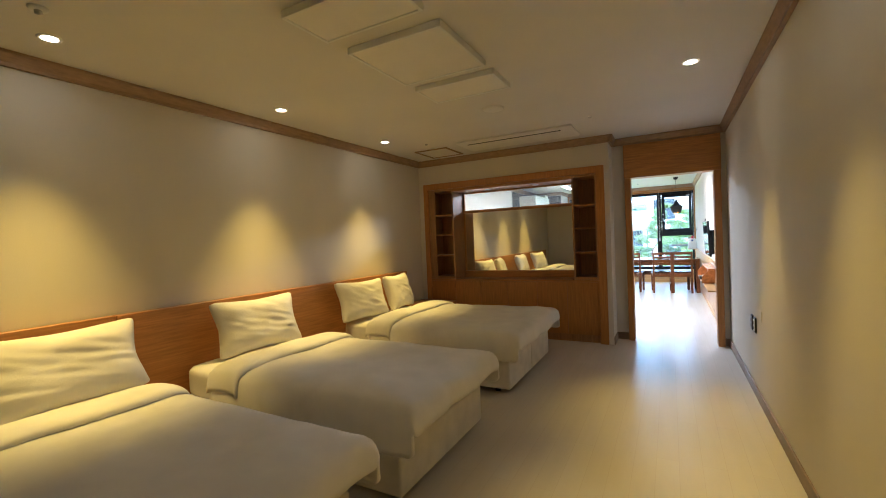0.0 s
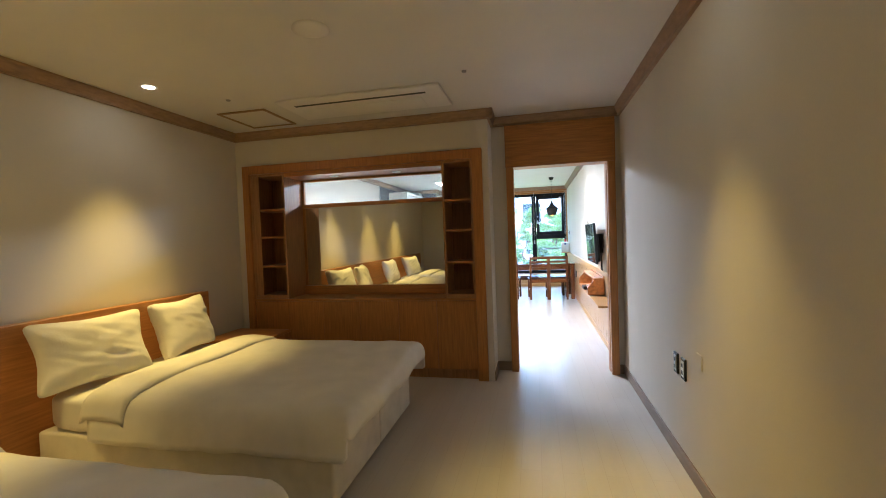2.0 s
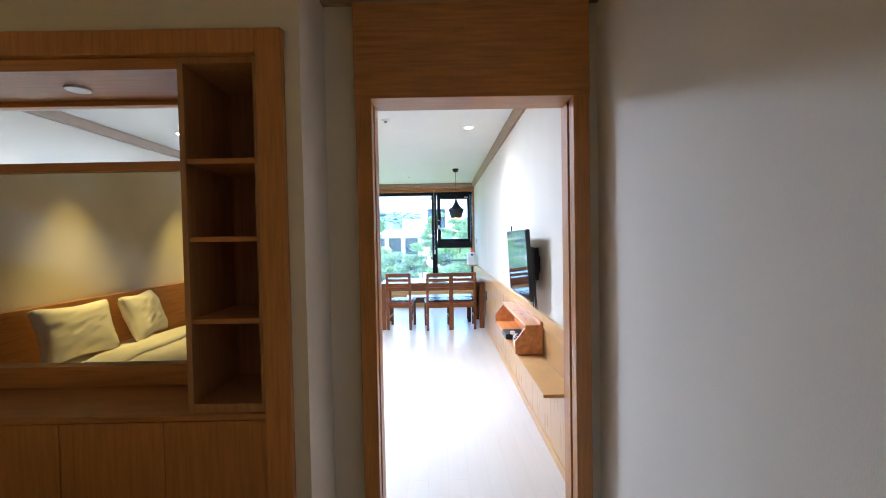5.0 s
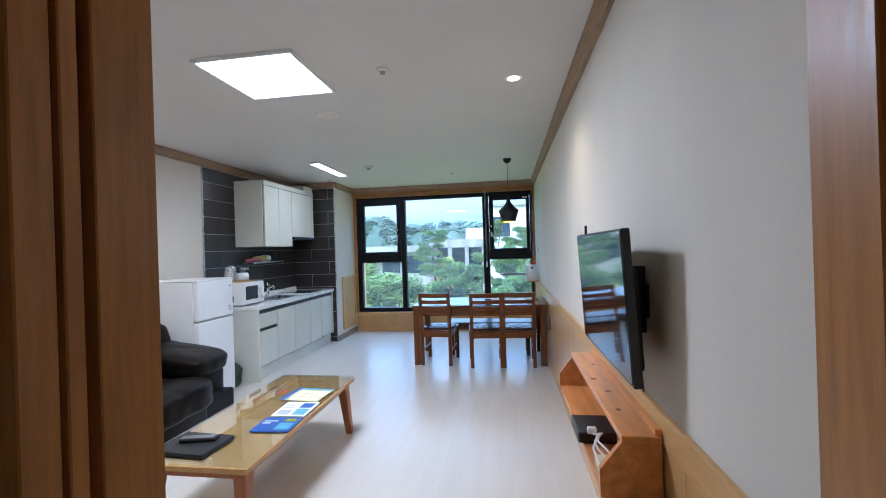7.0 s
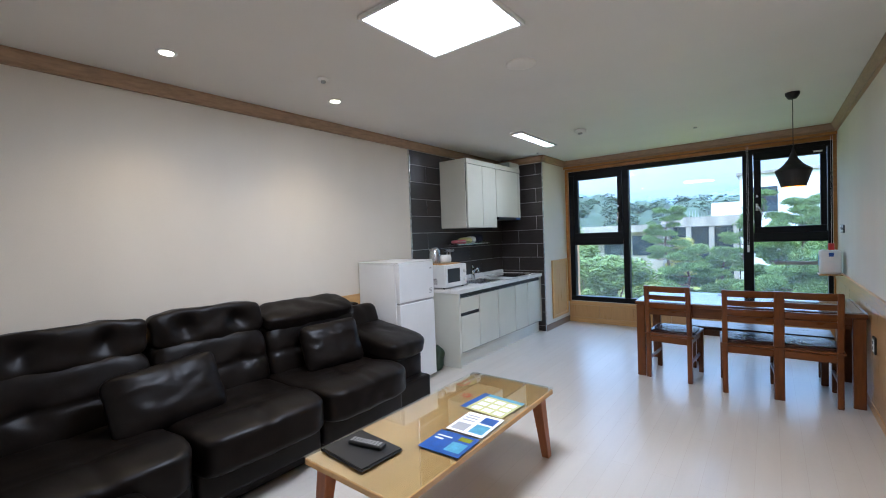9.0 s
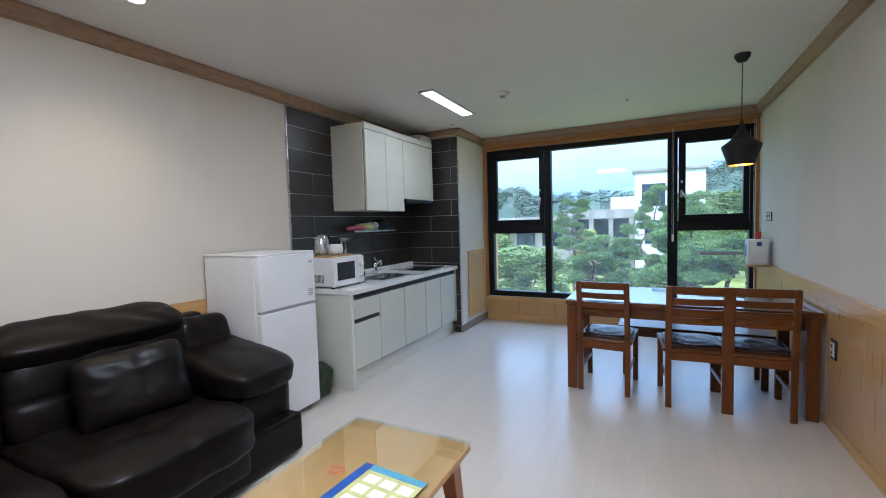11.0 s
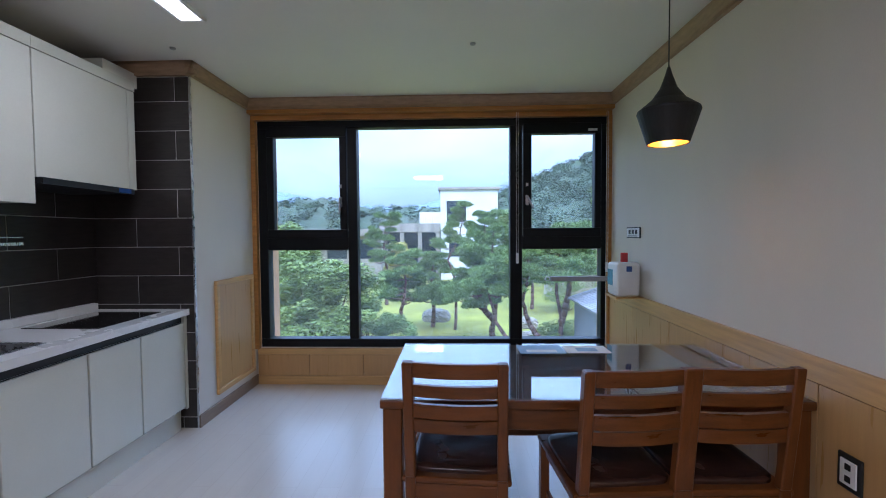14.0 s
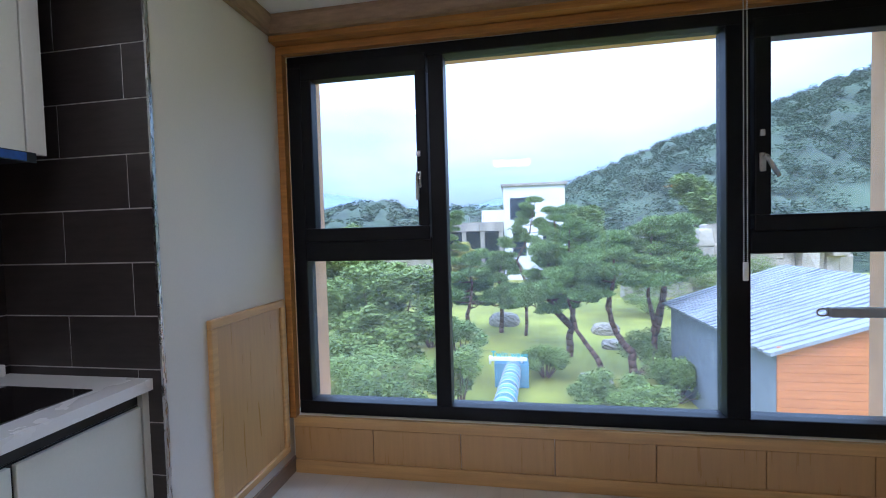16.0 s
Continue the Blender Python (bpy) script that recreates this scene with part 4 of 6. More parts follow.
def tv_shelf():
    s = thing("wall_shelf", (0.6, 7.5, 0.62), "knotty pine wall shelf with sloping front fixed on the wainscot", "wall shelf")
    back, y0, y1 = XR - 0.023, 7.03, 8.10
    loop = [(back, 0, 0.625), (0.485, 0, 0.625), (0.485, 0, 0.715), (0.555, 0, 0.805), (back, 0, 0.805)]
    for y in (y0, y1 - 0.022):
        part("end_panel", prism(bmesh.new(), loop, (0, y, 0), (0, y + 0.022, 0)), PINE, s)
    part("top", boxes((0.553, y0 - 0.006, 0.806, back, y1 + 0.006, 0.828), bevel=0.003), PINE, s)
    part("bottom", boxes((0.488, y0 + 0.022, 0.627, back, y1 - 0.022, 0.647), bevel=0.002), PINE, s)
    part("back_panel", boxes((back - 0.014, y0 + 0.022, 0.648, back, y1 - 0.022, 0.804)), PINE, s)
    part("rear_lip", boxes((back - 0.02, y0, 0.829, back, y1, 0.85)), PINE, s)
    for k, (x, y) in enumerate(((0.60, 7.25), (0.585, 7.62), (0.63, 7.86), (0.61, 7.45))):
        bm = bmesh.new()
        cyl(bm, x, y, 0.8282, 0.8290, 0.010 + 0.003 * (k % 2), n=12)
        part("knot", bm, KNOT, s)
    part("under_board", boxes((0.50, 6.30, 0.596, back, y1, 0.615), bevel=0.002), MAPLEH, s)


tv_shelf()
rt = thing("set_top_box", (0.56, 7.45, 0.65), "black set-top box with white cables in the pine shelf", "set-top box")
part("body", boxes((0.47, 7.36, 0.6475, 0.62, 7.55, 0.69), bevel=0.006, seg=2), BLACK, rt)
bm = bmesh.new()
for k in range(3):
    pts = [(0.52 + 0.012 * k + 0.02 * math.sin(i * 1.1 + k), 7.36 - 0.035 * i, 0.69 + 0.025 * math.sin(i * 0.55) - 0.004 * i) for i in range(9)]
    for a, b in zip(pts, pts[1:]):
        rod(bm, a, b, 0.004, n=6)
part("cable", bm, PLASTIC, rt)
part("plug", boxes((0.505, 7.345, 0.69, 0.54, 7.37, 0.715), bevel=0.004), PLASTIC, rt)
ps = thing("power_strip", (0.56, 7.12, 0.65), "small cream power strip in the pine shelf", "power strip")
part("body", boxes((0.50, 7.06, 0.6475, 0.57, 7.20, 0.685), bevel=0.006, seg=2), mat("cream_plastic", (0.70, 0.62, 0.45), 0.45), ps)


def dining_chair():
    """One chair at the origin, its back towards -y."""
    c = thing("dining_chair", (0, 0, 0), "acacia ladder-back dining chair with dark leather seat", "chair", "chairs at the dining table")
    W = 0.177
    for s in (-1, 1):
        bm = boxes((s * W - 0.02, -0.02, 0, s * W + 0.02, 0.022, 0.44), bevel=0.004)
        part("rear_leg", bm, TABLEV, c)
        bm = boxes((s * W - 0.02, -0.02, 0.44, s * W + 0.02, 0.02, 0.905), bevel=0.005)
        for v in bm.verts:
            v.co.y -= 0.055 * (v.co.z - 0.44) / 0.46
        part("back_post", bm, TABLEV, c)
        part("front_leg", boxes((s * (W + 0.012) - 0.02, 0.40, 0, s * (W + 0.012) + 0.02, 0.44, 0.415), bevel=0.004), TABLEV, c)
        part("side_stretcher", boxes((s * W - 0.009, 0.02, 0.17, s * W + 0.009, 0.40, 0.20), bevel=0.003), TABLEV, c)
        part("side_rail", boxes((s * W - 0.011, 0.02, 0.36, s * W + 0.011, 0.40, 0.415), bevel=0.003), TABLEV, c)
    part("front_rail", boxes((-W, 0.41, 0.36, W, 0.432, 0.415), bevel=0.003), TABLEW, c)
    part("rear_rail", boxes((-W, -0.012, 0.355, W, 0.012, 0.415), bevel=0.003), TABLEW, c)
    part("seat_frame", boxes((-W - 0.035, -0.012, 0.416, W + 0.035, 0.455, 0.440), bevel=0.008, seg=2), TABLEW, c)
    bm = bmesh.new()
    soft(bm, 0, 0.225, 0.442, 0.385, 0.40, 0.045, 6, 14)
    for v in bm.verts:
        if v.co.z > 0.44:
            r = math.hypot(v.co.x, v.co.y - 0.225)
            v.co.z -= 0.003 * math.exp(-((r - 0.14) / 0.02) ** 2) + 0.004 * math.exp(-(r / 0.06) ** 2)
    part("seat", bm, mat("brown_seat_leather", (0.05, 0.022, 0.016), 0.25, var=0.25, scale=9, bump=0.1, fine=200), c, "dark brown padded leather seat", True)
    for z, hgt in ((0.632, 0.048), (0.690, 0.052), (0.772, 0.045), (0.848, 0.055)):
        bm = bmesh.new()
        box(bm, -W + 0.018, -0.009, z, W - 0.018, 0.009, z + hgt)
        bmesh.ops.subdivide_edges(bm, edges=[e for e in bm.edges if abs(e.verts[0].co.x - e.verts[1].co.x) > 0.1], cuts=6)
        for v in bm.verts:
            v.co.y += -0.055 * (z + hgt / 2 - 0.44) / 0.46 - 0.020 * (1 - (v.co.x / W) ** 2)
        part("back_slat", bm, TABLEW, c)
    return c


chair = dining_chair()
copy_thing(chair, pose(-0.06, 10.69, 0, 0, 0, 5))
copy_thing(chair, pose(0.325, 10.71, 0, 0, 0, 1))
chair.matrix_basis = pose(-0.69, 10.765, 0, 0, 0, -4)

dt = thing("dining_table", (-0.16, 11.17, 0), "acacia dining table with glass sheet on top", "dining table")
part("tabletop", boxes((-0.985, 10.765, 0.705, 0.665, 11.58, 0.738), bevel=0.005, seg=2), TABLEW, dt)
g = part("glass_sheet", boxes((-0.98, 10.77, 0.7415, 0.66, 11.575, 0.7475)), TOPGLASS, dt)
g.visible_shadow = False
part("long_apron", boxes((-0.90, 10.80, 0.61, 0.58, 10.825, 0.704), bevel=0.002), TABLEW, dt)
part("long_apron", boxes((-0.90, 11.52, 0.61, 0.58, 11.545, 0.704), bevel=0.002), TABLEW, dt)
part("short_apron", boxes((-0.95, 10.87, 0.61, -0.925, 11.48, 0.704)), TABLEW, dt)
part("short_apron", boxes((0.605, 10.87, 0.61, 0.63, 11.48, 0.704)), TABLEW, dt)
for x in (-0.975, 0.580):
    for y in (10.775, 11.495):
        part("leg", boxes((x, y, 0, x + 0.075, y + 0.075, 0.704), bevel=0.005), TABLEV, dt)

bn = thing("dining_bench", (0.0, 11.45, 0), "acacia bench standing behind the dining table", "bench")
part("seat", boxes((-0.62, 11.26, 0.415, 0.52, 11.60, 0.445), bevel=0.006, seg=2), TABLEW, bn)
part("rail", boxes((-0.56, 11.29, 0.35, 0.46, 11.31, 0.414)), TABLEW, bn)
for x in (-0.58, 0.43):
    for y in (11.28, 11.53):
        part("leg", boxes((x, y, 0, x + 0.05, y + 0.05, 0.414), bevel=0.003), TABLEV, bn)

PALEB = mat("pale_blue_paper", (0.22, 0.36, 0.52), 0.4, var=0.1, scale=20)
lf = thing("table_leaflet", (-0.1, 11.45, 0.748), "white and blue leaflet lying on the dining table", "leaflet")
part("sheet", boxes((-0.35, 11.37, 0.748, -0.11, 11.53, 0.7492)), PALEB, lf)
part("sheet", boxes((-0.10, 11.38, 0.748, 0.13, 11.52, 0.7492)), CREAM, lf)
part("print", boxes((-0.31, 11.39, 0.7493, -0.15, 11.44, 0.7496)), CREAM, lf)
part("print", boxes((-0.04, 11.41, 0.7493, 0.07, 11.48, 0.7496)), PALEB, lf)

pn = thing("pendant_lamp", (0.25, 11.07, H), "matt black faceted pendant lamp with gilt inside, lit", "pendant lamp")
part("canopy", lathe([(0.0005, 2.52), (0.03, 2.522), (0.05, 2.555), (0.052, H)], 0.25, 11.07), MATTE, pn, "", True)
bm = bmesh.new()
cyl(bm, 0.25, 11.07, 2.09, 2.53, 0.003, n=8)
part("cord", bm, BLACK, pn)
part("shade", lathe([(0.006, 2.10), (0.014, 2.07), (0.035, 2.01), (0.07, 1.96), (0.126, 1.915), (0.128, 1.905), (0.085, 1.768), (0.082, 1.768)], 0.25, 11.07, 32), MATTE, pn, "")
part("lining", lathe([(0.012, 2.06), (0.06, 1.955), (0.120, 1.905), (0.081, 1.770)], 0.25, 11.07, 32), GOLD, pn, "gilt inner lining", True)
bm = bmesh.new()
bmesh.ops.create_uvsphere(bm, u_segments=16, v_segments=10, radius=0.03, matrix=Matrix.Translation((0.25, 11.07, 1.90)))
part("bulb", bm, BULBG, pn, "", True)

sg = thing("wall_sign", (XR, 12.48, 1.33), "small black framed white notice on the wall", "sign")
part("frame", boxes((XR - 0.010, 12.36, 1.335, XR, 12.60, 1.42), bevel=0.002), BLACK, sg)
part("face", boxes((XR - 0.012, 12.368, 1.343, XR - 0.0095, 12.592, 1.412)), CREAM, sg)
for k in range(3):
    part("mark", boxes((XR - 0.0135, 12.40 + k * 0.06, 1.365, XR - 0.0115, 12.435 + k * 0.06, 1.40)), BLACK, sg)
part("mark", boxes((XR - 0.0135, 12.40, 1.349, XR - 0.0115, 12.57, 1.355)), BLACK, sg)

# plastic jug with a red cap; the small shelf under it is added
ds = thing("escape_descender_case", (0.60, 12.40, 0.90), "white plastic jug with red cap and blue label beside the window", "descender case")
part("case", boxes((0.50, 12.30, 0.902, 0.675, 12.50, 1.155), bevel=0.025, seg=3), PLASTIC, ds, "", True)
part("shelf", boxes((0.49, 12.29, 0.888, XR - 0.001, 12.51, 0.901), bevel=0.002), MAPLEH, ds)
part("label_plate", boxes((0.52, 12.4985, 0.96, 0.60, 12.502, 1.10), (0.4975, 12.38, 0.98, 0.5015, 12.48, 1.10)), SKYB, ds, "blue printed label")
part("button", boxes((0.57, 12.2985, 1.09, 0.61, 12.3005, 1.13)), BLUE, ds)
bm = bmesh.new()
cyl(bm, 0.60, 12.42, 1.15, 1.225, 0.026)
part("knob", bm, RED, ds, "red cap")
da = thing("descender_arm", (0.66, 12.80, 0.98), "grey steel folding escape arm before the window", "bracket arm")
part("post", boxes((0.645, 12.78, 0.90, 0.698, 12.84, 1.06), bevel=0.003), GREYP, da)
part("arm", boxes((0.13, 12.79, 0.965, 0.66, 12.83, 1.005), bevel=0.003), GREYP, da)
bm = bmesh.new()
for k in range(14):
    a, b = 2 * math.pi * k / 14, 2 * math.pi * (k + 1) / 14
    rod(bm, (0.105 + 0.022 * math.cos(a), 12.81, 0.985 + 0.016 * math.sin(a)), (0.105 + 0.022 * math.cos(b), 12.81, 0.985 + 0.016 * math.sin(b)), 0.004, n=6)
part("ring", bm, STEEL, da)


# ---- kitchen ----
def base_unit(y0, y1, drawer):
    u = thing("base_cabinet", (-2.9, (y0 + y1) / 2, 0), "white gloss kitchen base cabinet under the worktop", "cabinet", "kitchen base cabinets")
    part("body", boxes((-3.23, y0 + 0.0005, 0.15, -2.622, y1 - 0.0005, 0.768)), CARC, u)
    # added black sheet that puts shade into the gaps between fronts
    part("gap_shade", boxes((-2.6215, y0 + 0.0005, 0.152, -2.617, y1 - 0.0005, 0.768)), BLACK, u)
    if drawer:
        part("drawer_front", boxes((-2.616, y0 + 0.004, 0.60, -2.597, y1 - 0.003, 0.764), bevel=0.002), WHITE, u)
        part("grip_channel", boxes((-2.618, y0 + 0.004, 0.565, -2.606, y1 - 0.003, 0.597)), BLACK, u)
        part("door", boxes((-2.616, y0 + 0.004, 0.165, -2.597, y1 - 0.003, 0.562), bevel=0.002), WHITE, u)
    else:
        part("door", boxes((-2.616, y0 + 0.0065, 0.165, -2.597, y1 - 0.0065, 0.764), bevel=0.002), WHITE, u)


for a, b, d in ((10.04, 10.415, True), (10.415, 10.845, False), (10.845, 11.285, False), (11.285, 11.65, False), (11.65, 12.06, False)):
    base_unit(a, b, d)
pl = thing("kitchen_end_panels", (-2.9, 10.0, 0), "white kitchen end panel, plinth and filler strip", "kitchen panel")
part("end_panel", boxes((-3.23, 10.005, 0, -2.597, 10.039, 0.815), bevel=0.002), CARC, pl)
part("plinth", boxes((-3.23, 10.04, 0, -2.64, 12.06, 0.148)), CARC, pl)
part("filler", boxes((-3.23, 12.061, 0.15, -2.597, 12.088, 0.815)), CARC, pl)
part("grip_rail", boxes((-3.2, 10.04, 0.77, -2.618, 12.06, 0.816)), BLACK, pl, "dark recessed grip rail")

wt = thing("worktop", (-2.9, 11.04, 0.82), "white stone kitchen worktop with upstand", "worktop")
for r in ((-3.245, 9.99, -2.575, 10.62), (-3.245, 11.14, -2.575, 12.088), (-3.245, 10.62, -3.05, 11.14), (-2.69, 10.62, -2.575, 11.14)):
    part("slab", boxes((r[0], r[1], 0.818, r[2], r[3], 0.86)), STONE, wt)
part("upstand", boxes((-3.245, 9.99, 0.861, -3.20, 12.05, 0.91), bevel=0.005, seg=2), STONE, wt)
sk = thing("sink", (-2.87, 10.88, 0.70), "brushed steel kitchen sink set in the worktop", "sink")
part("rim", boxes((-3.06, 10.61, 0.8602, -3.03, 11.15, 0.8635), (-2.705, 10.61, 0.8602, -2.68, 11.15, 0.8635), (-3.03, 10.61, 0.8602, -2.705, 10.64, 0.8635), (-3.03, 11.12, 0.8602, -2.705, 11.15, 0.8635)), STEEL, sk)
part("bowl", boxes((-3.045, 10.625, 0.785, -2.695, 11.135, 0.79), (-3.045, 10.625, 0.79, -3.035, 11.135, 0.86), (-2.705, 10.625, 0.79, -2.695, 11.135, 0.86), (-3.035, 10.625, 0.79, -2.705, 10.635, 0.86), (-3.035, 11.125, 0.79, -2.705, 11.135, 0.86)), STEEL, sk)
fc = thing("kitchen_tap", (-3.09, 11.08, 0.86), "chrome single-lever kitchen tap", "tap")
bm = bmesh.new()
cyl(bm, -3.10, 11.05, 0.86, 1.02, 0.030, 0.027)
part("body", bm, CHROME, fc, "", True)
bm = bmesh.new()
rod(bm, (-3.10, 11.05, 0.995), (-2.97, 10.98, 1.005), 0.021, 0.018)
rod(bm, (-2.97, 10.98, 0.997), (-2.965, 10.978, 0.96), 0.013)
part("spout", bm, CHROME, fc, "", True)
bm = bmesh.new()
rod(bm, (-3.10, 11.05, 1.00), (-3.12, 11.06, 1.06), 0.018, 0.013)
part("lever", bm, CHROME, fc, "", True)
hob = thing("induction_hob", (-2.92, 11.72, 0.86), "black glass induction hob in the worktop", "hob")
part("glass", boxes((-3.13, 11.45, 0.8605, -2.68, 11.95, 0.866), bevel=0.0015), SCREEN, hob)


def upper(y0, y1, z0, doors):
    u = thing("wall_cabinet", (-3.0, (y0 + y1) / 2, z0), "white gloss kitchen wall cabinet over the worktop", "cabinet", "kitchen wall cabinets")
    part("body", boxes((-3.248, y0, z0, -2.853, y1, 2.40), bevel=0.001), CARC, u)
    # another added black sheet, for the shade in the door gaps
    part("gap_shade", boxes((-2.8525, y0 + 0.01, z0, -2.849, y1 - 0.002, 2.338)), BLACK, u)
    for a, b in zip(doors, doors[1:]):
        part("door", boxes((-2.848, a + 0.003, z0 - 0.004, -2.829, b - 0.003, 2.335), bevel=0.0015), WHITE, u)
    part("fascia", boxes((-2.849, y0, 2.34, -2.827, y1, 2.40)), WHITE, u)


upper(10.575, 11.275, 1.552, (10.585, 10.935, 11.275))
upper(11.277, 11.965, 1.69, (11.277, 11.90, 11.965))
part_duct = thing("duct_box", (-3.05, 11.9, 2.40), "white boxed duct above the wall cabinet", "duct box")
part("box", boxes((-3.248, 11.80, 2.401, -2.90, 12.085, 2.50)), CARC, part_duct)
hd = thing("range_hood", (-3.0, 11.6, 1.64), "slim black range hood under the wall cabinet", "range hood")
part("body", boxes((-3.24, 11.29, 1.655, -2.815, 11.91, 1.688), bevel=0.003), BLACK, hd)
part("front", boxes((-2.814, 11.29, 1.652, -2.805, 11.91, 1.685)), BLACK, hd)
part("sticker", boxes((-2.8045, 11.78, 1.655, -2.8035, 11.88, 1.682)), BLUE, hd, "blue sticker")

rk = thing("dish_rack", (-3.13, 11.03, 1.34), "chrome wire wall rack with folded cloths", "rack")
bm = bmesh.new()
for k in range(9):
    rod(bm, (-3.24 + 0.024 * k, 10.65, 1.345), (-3.24 + 0.024 * k, 11.40, 1.345), 0.003, n=6)
for y in (10.65, 11.02, 11.40):
    rod(bm, (-3.24, y, 1.340), (-3.045, y, 1.340), 0.004, n=6)
rod(bm, (-3.045, 10.65, 1.375), (-3.045, 11.40, 1.375), 0.003, n=6)
part("wires", bm, CHROME, rk)
part("front_rail", boxes((-3.05, 10.65, 1.332, -3.04, 11.40, 1.348)), STEEL, rk)
for nm, mt, y, hgt, lab in (("rubber_gloves", PINK, 10.78, 0.05, "pink rubber gloves on the wall rack"), ("cleaning_cloth", YELLOW, 10.92, 0.08, "folded yellow cleaning cloth on the wall rack"), ("scrub_sponge", CREAM, 11.05, 0.09, "pale sponge on the wall rack"), ("folded_dishcloth", NAVY, 11.20, 0.12, "folded dark navy dishcloth on the wall rack")):
    g = thing(nm, (-3.13, y, 1.348), lab, nm.split("_")[1])
    bm = bmesh.new()
    soft(bm, -3.13, y, 1.349 + hgt / 2, 0.15, 0.20 if mt is not CREAM else 0.09, hgt, 3, 12, 0.012, y)
    part("cloth", bm, mt, g, "", True)
tp = thing("utensil_hook", (-3.15, 10.67, 1.05), "dark wall hook rail with hanging pipes", "hook rail")
bm = boxes((-3.24, 10.60, 1.25, -3.17, 10.74, 1.285), bevel=0.004)
for y in (10.62, 10.68):
    rod(bm, (-3.20, y, 1.25), (-3.20, y, 0.90), 0.011, n=8)
part("pipes", bm, STEEL, tp, "", True)
sp = thing("soap_bottle", (-3.17, 10.90, 0.91), "green dish soap pump bottle", "bottle")
part("bottle", lathe([(0.0005, 0.911), (0.03, 0.911), (0.032, 0.97), (0.028, 1.02), (0.012, 1.035)], -3.17, 10.90), GREEN, sp, "", True)
bm = bmesh.new()
cyl(bm, -3.17, 10.90, 1.03, 1.075, 0.009)
box(bm, -3.175, 10.87, 1.072, -3.165, 10.91, 1.085)
part("pump", bm, PLASTIC, sp)
sc = thing("scouring_sponge", (-3.10, 10.80, 0.86), "yellow and dark scouring sponge by the sink", "sponge")
part("foam", boxes((-3.16, 10.76, 0.912, -3.09, 10.86, 0.935), bevel=0.006), YELLOW, sc)
part("pad", boxes((-3.16, 10.76, 0.8605, -3.09, 10.86, 0.911), bevel=0.003), MATTE, sc)

mw = thing("microwave_oven", (-2.9, 10.12, 0.86), "white countertop microwave oven on the worktop", "microwave")
part("body", boxes((-3.13, 9.992, 0.875, -2.765, 10.40, 1.13), bevel=0.008, seg=2), PLASTIC, mw)
part("door", boxes((-2.764, 9.995, 0.88, -2.752, 10.305, 1.125), bevel=0.004), PLASTIC, mw)
part("window", boxes((-2.7515, 10.03, 0.93, -2.749, 10.26, 1.085)), BLACK, mw)
part("control_panel", boxes((-2.764, 10.308, 0.88, -2.754, 10.398, 1.125), bevel=0.003), PLASTIC, mw)
for z in (0.95, 1.045):
    bm = bmesh.new()
    rod(bm, (-2.754, 10.353, z), (-2.735, 10.353, z), 0.024, 0.021, 20)
    part("dial", bm, PLASTIC, mw, "", True)
for k in range(8):
    part("vent_slot", boxes((-2.98 + k * 0.014, 9.990, 0.91, -2.974 + k * 0.014, 9.9925, 0.98)), BLACK, mw)
for x in (-3.1, -2.8):
    for y in (10.02, 10.37):
        part("foot", boxes((x - 0.012, y - 0.012, 0.8605, x + 0.012, y + 0.012, 0.876)), BLACK, mw)
tr = thing("tray", (-2.95, 10.15, 1.13), "thin wooden tray on the microwave", "tray")
part("board", boxes((-3.11, 10.0, 1.1305, -2.80, 10.34, 1.143), bevel=0.003), MAPLEH, tr)
kt = thing("electric_kettle", (-3.0, 10.13, 1.143), "brushed steel electric kettle with black handle", "kettle")
part("body", lathe([(0.0005, 1.144), (0.072, 1.144), (0.074, 1.17), (0.06, 1.28), (0.05, 1.31), (0.03, 1.325), (0.0005, 1.328)], -3.0, 10.12), STEEL, kt, "", True)
bm = bmesh.new()
pts = [(-3.0, 10.165, 1.31), (-3.0, 10.215, 1.315), (-3.0, 10.235, 1.27), (-3.0, 10.225, 1.20), (-3.0, 10.19, 1.17)]
for a, b in zip(pts, pts[1:]):
    rod(bm, a, b, 0.011, n=8)
part("handle", bm, BLACK, kt)
bm = bmesh.new()
rod(bm, (-3.0, 10.07, 1.285), (-3.0, 10.035, 1.30), 0.018, 0.012)
part("spout", bm, STEEL, kt)
cp = thing("paper_roll", (-2.86, 10.13, 1.143), "white toilet paper roll on the microwave tray", "paper roll")
bm = bmesh.new()
rod(bm, (-2.88, 10.09, 1.193), (-2.83, 10.18, 1.193), 0.048, n=24)
part("roll", bm, CREAM, cp, "", True)


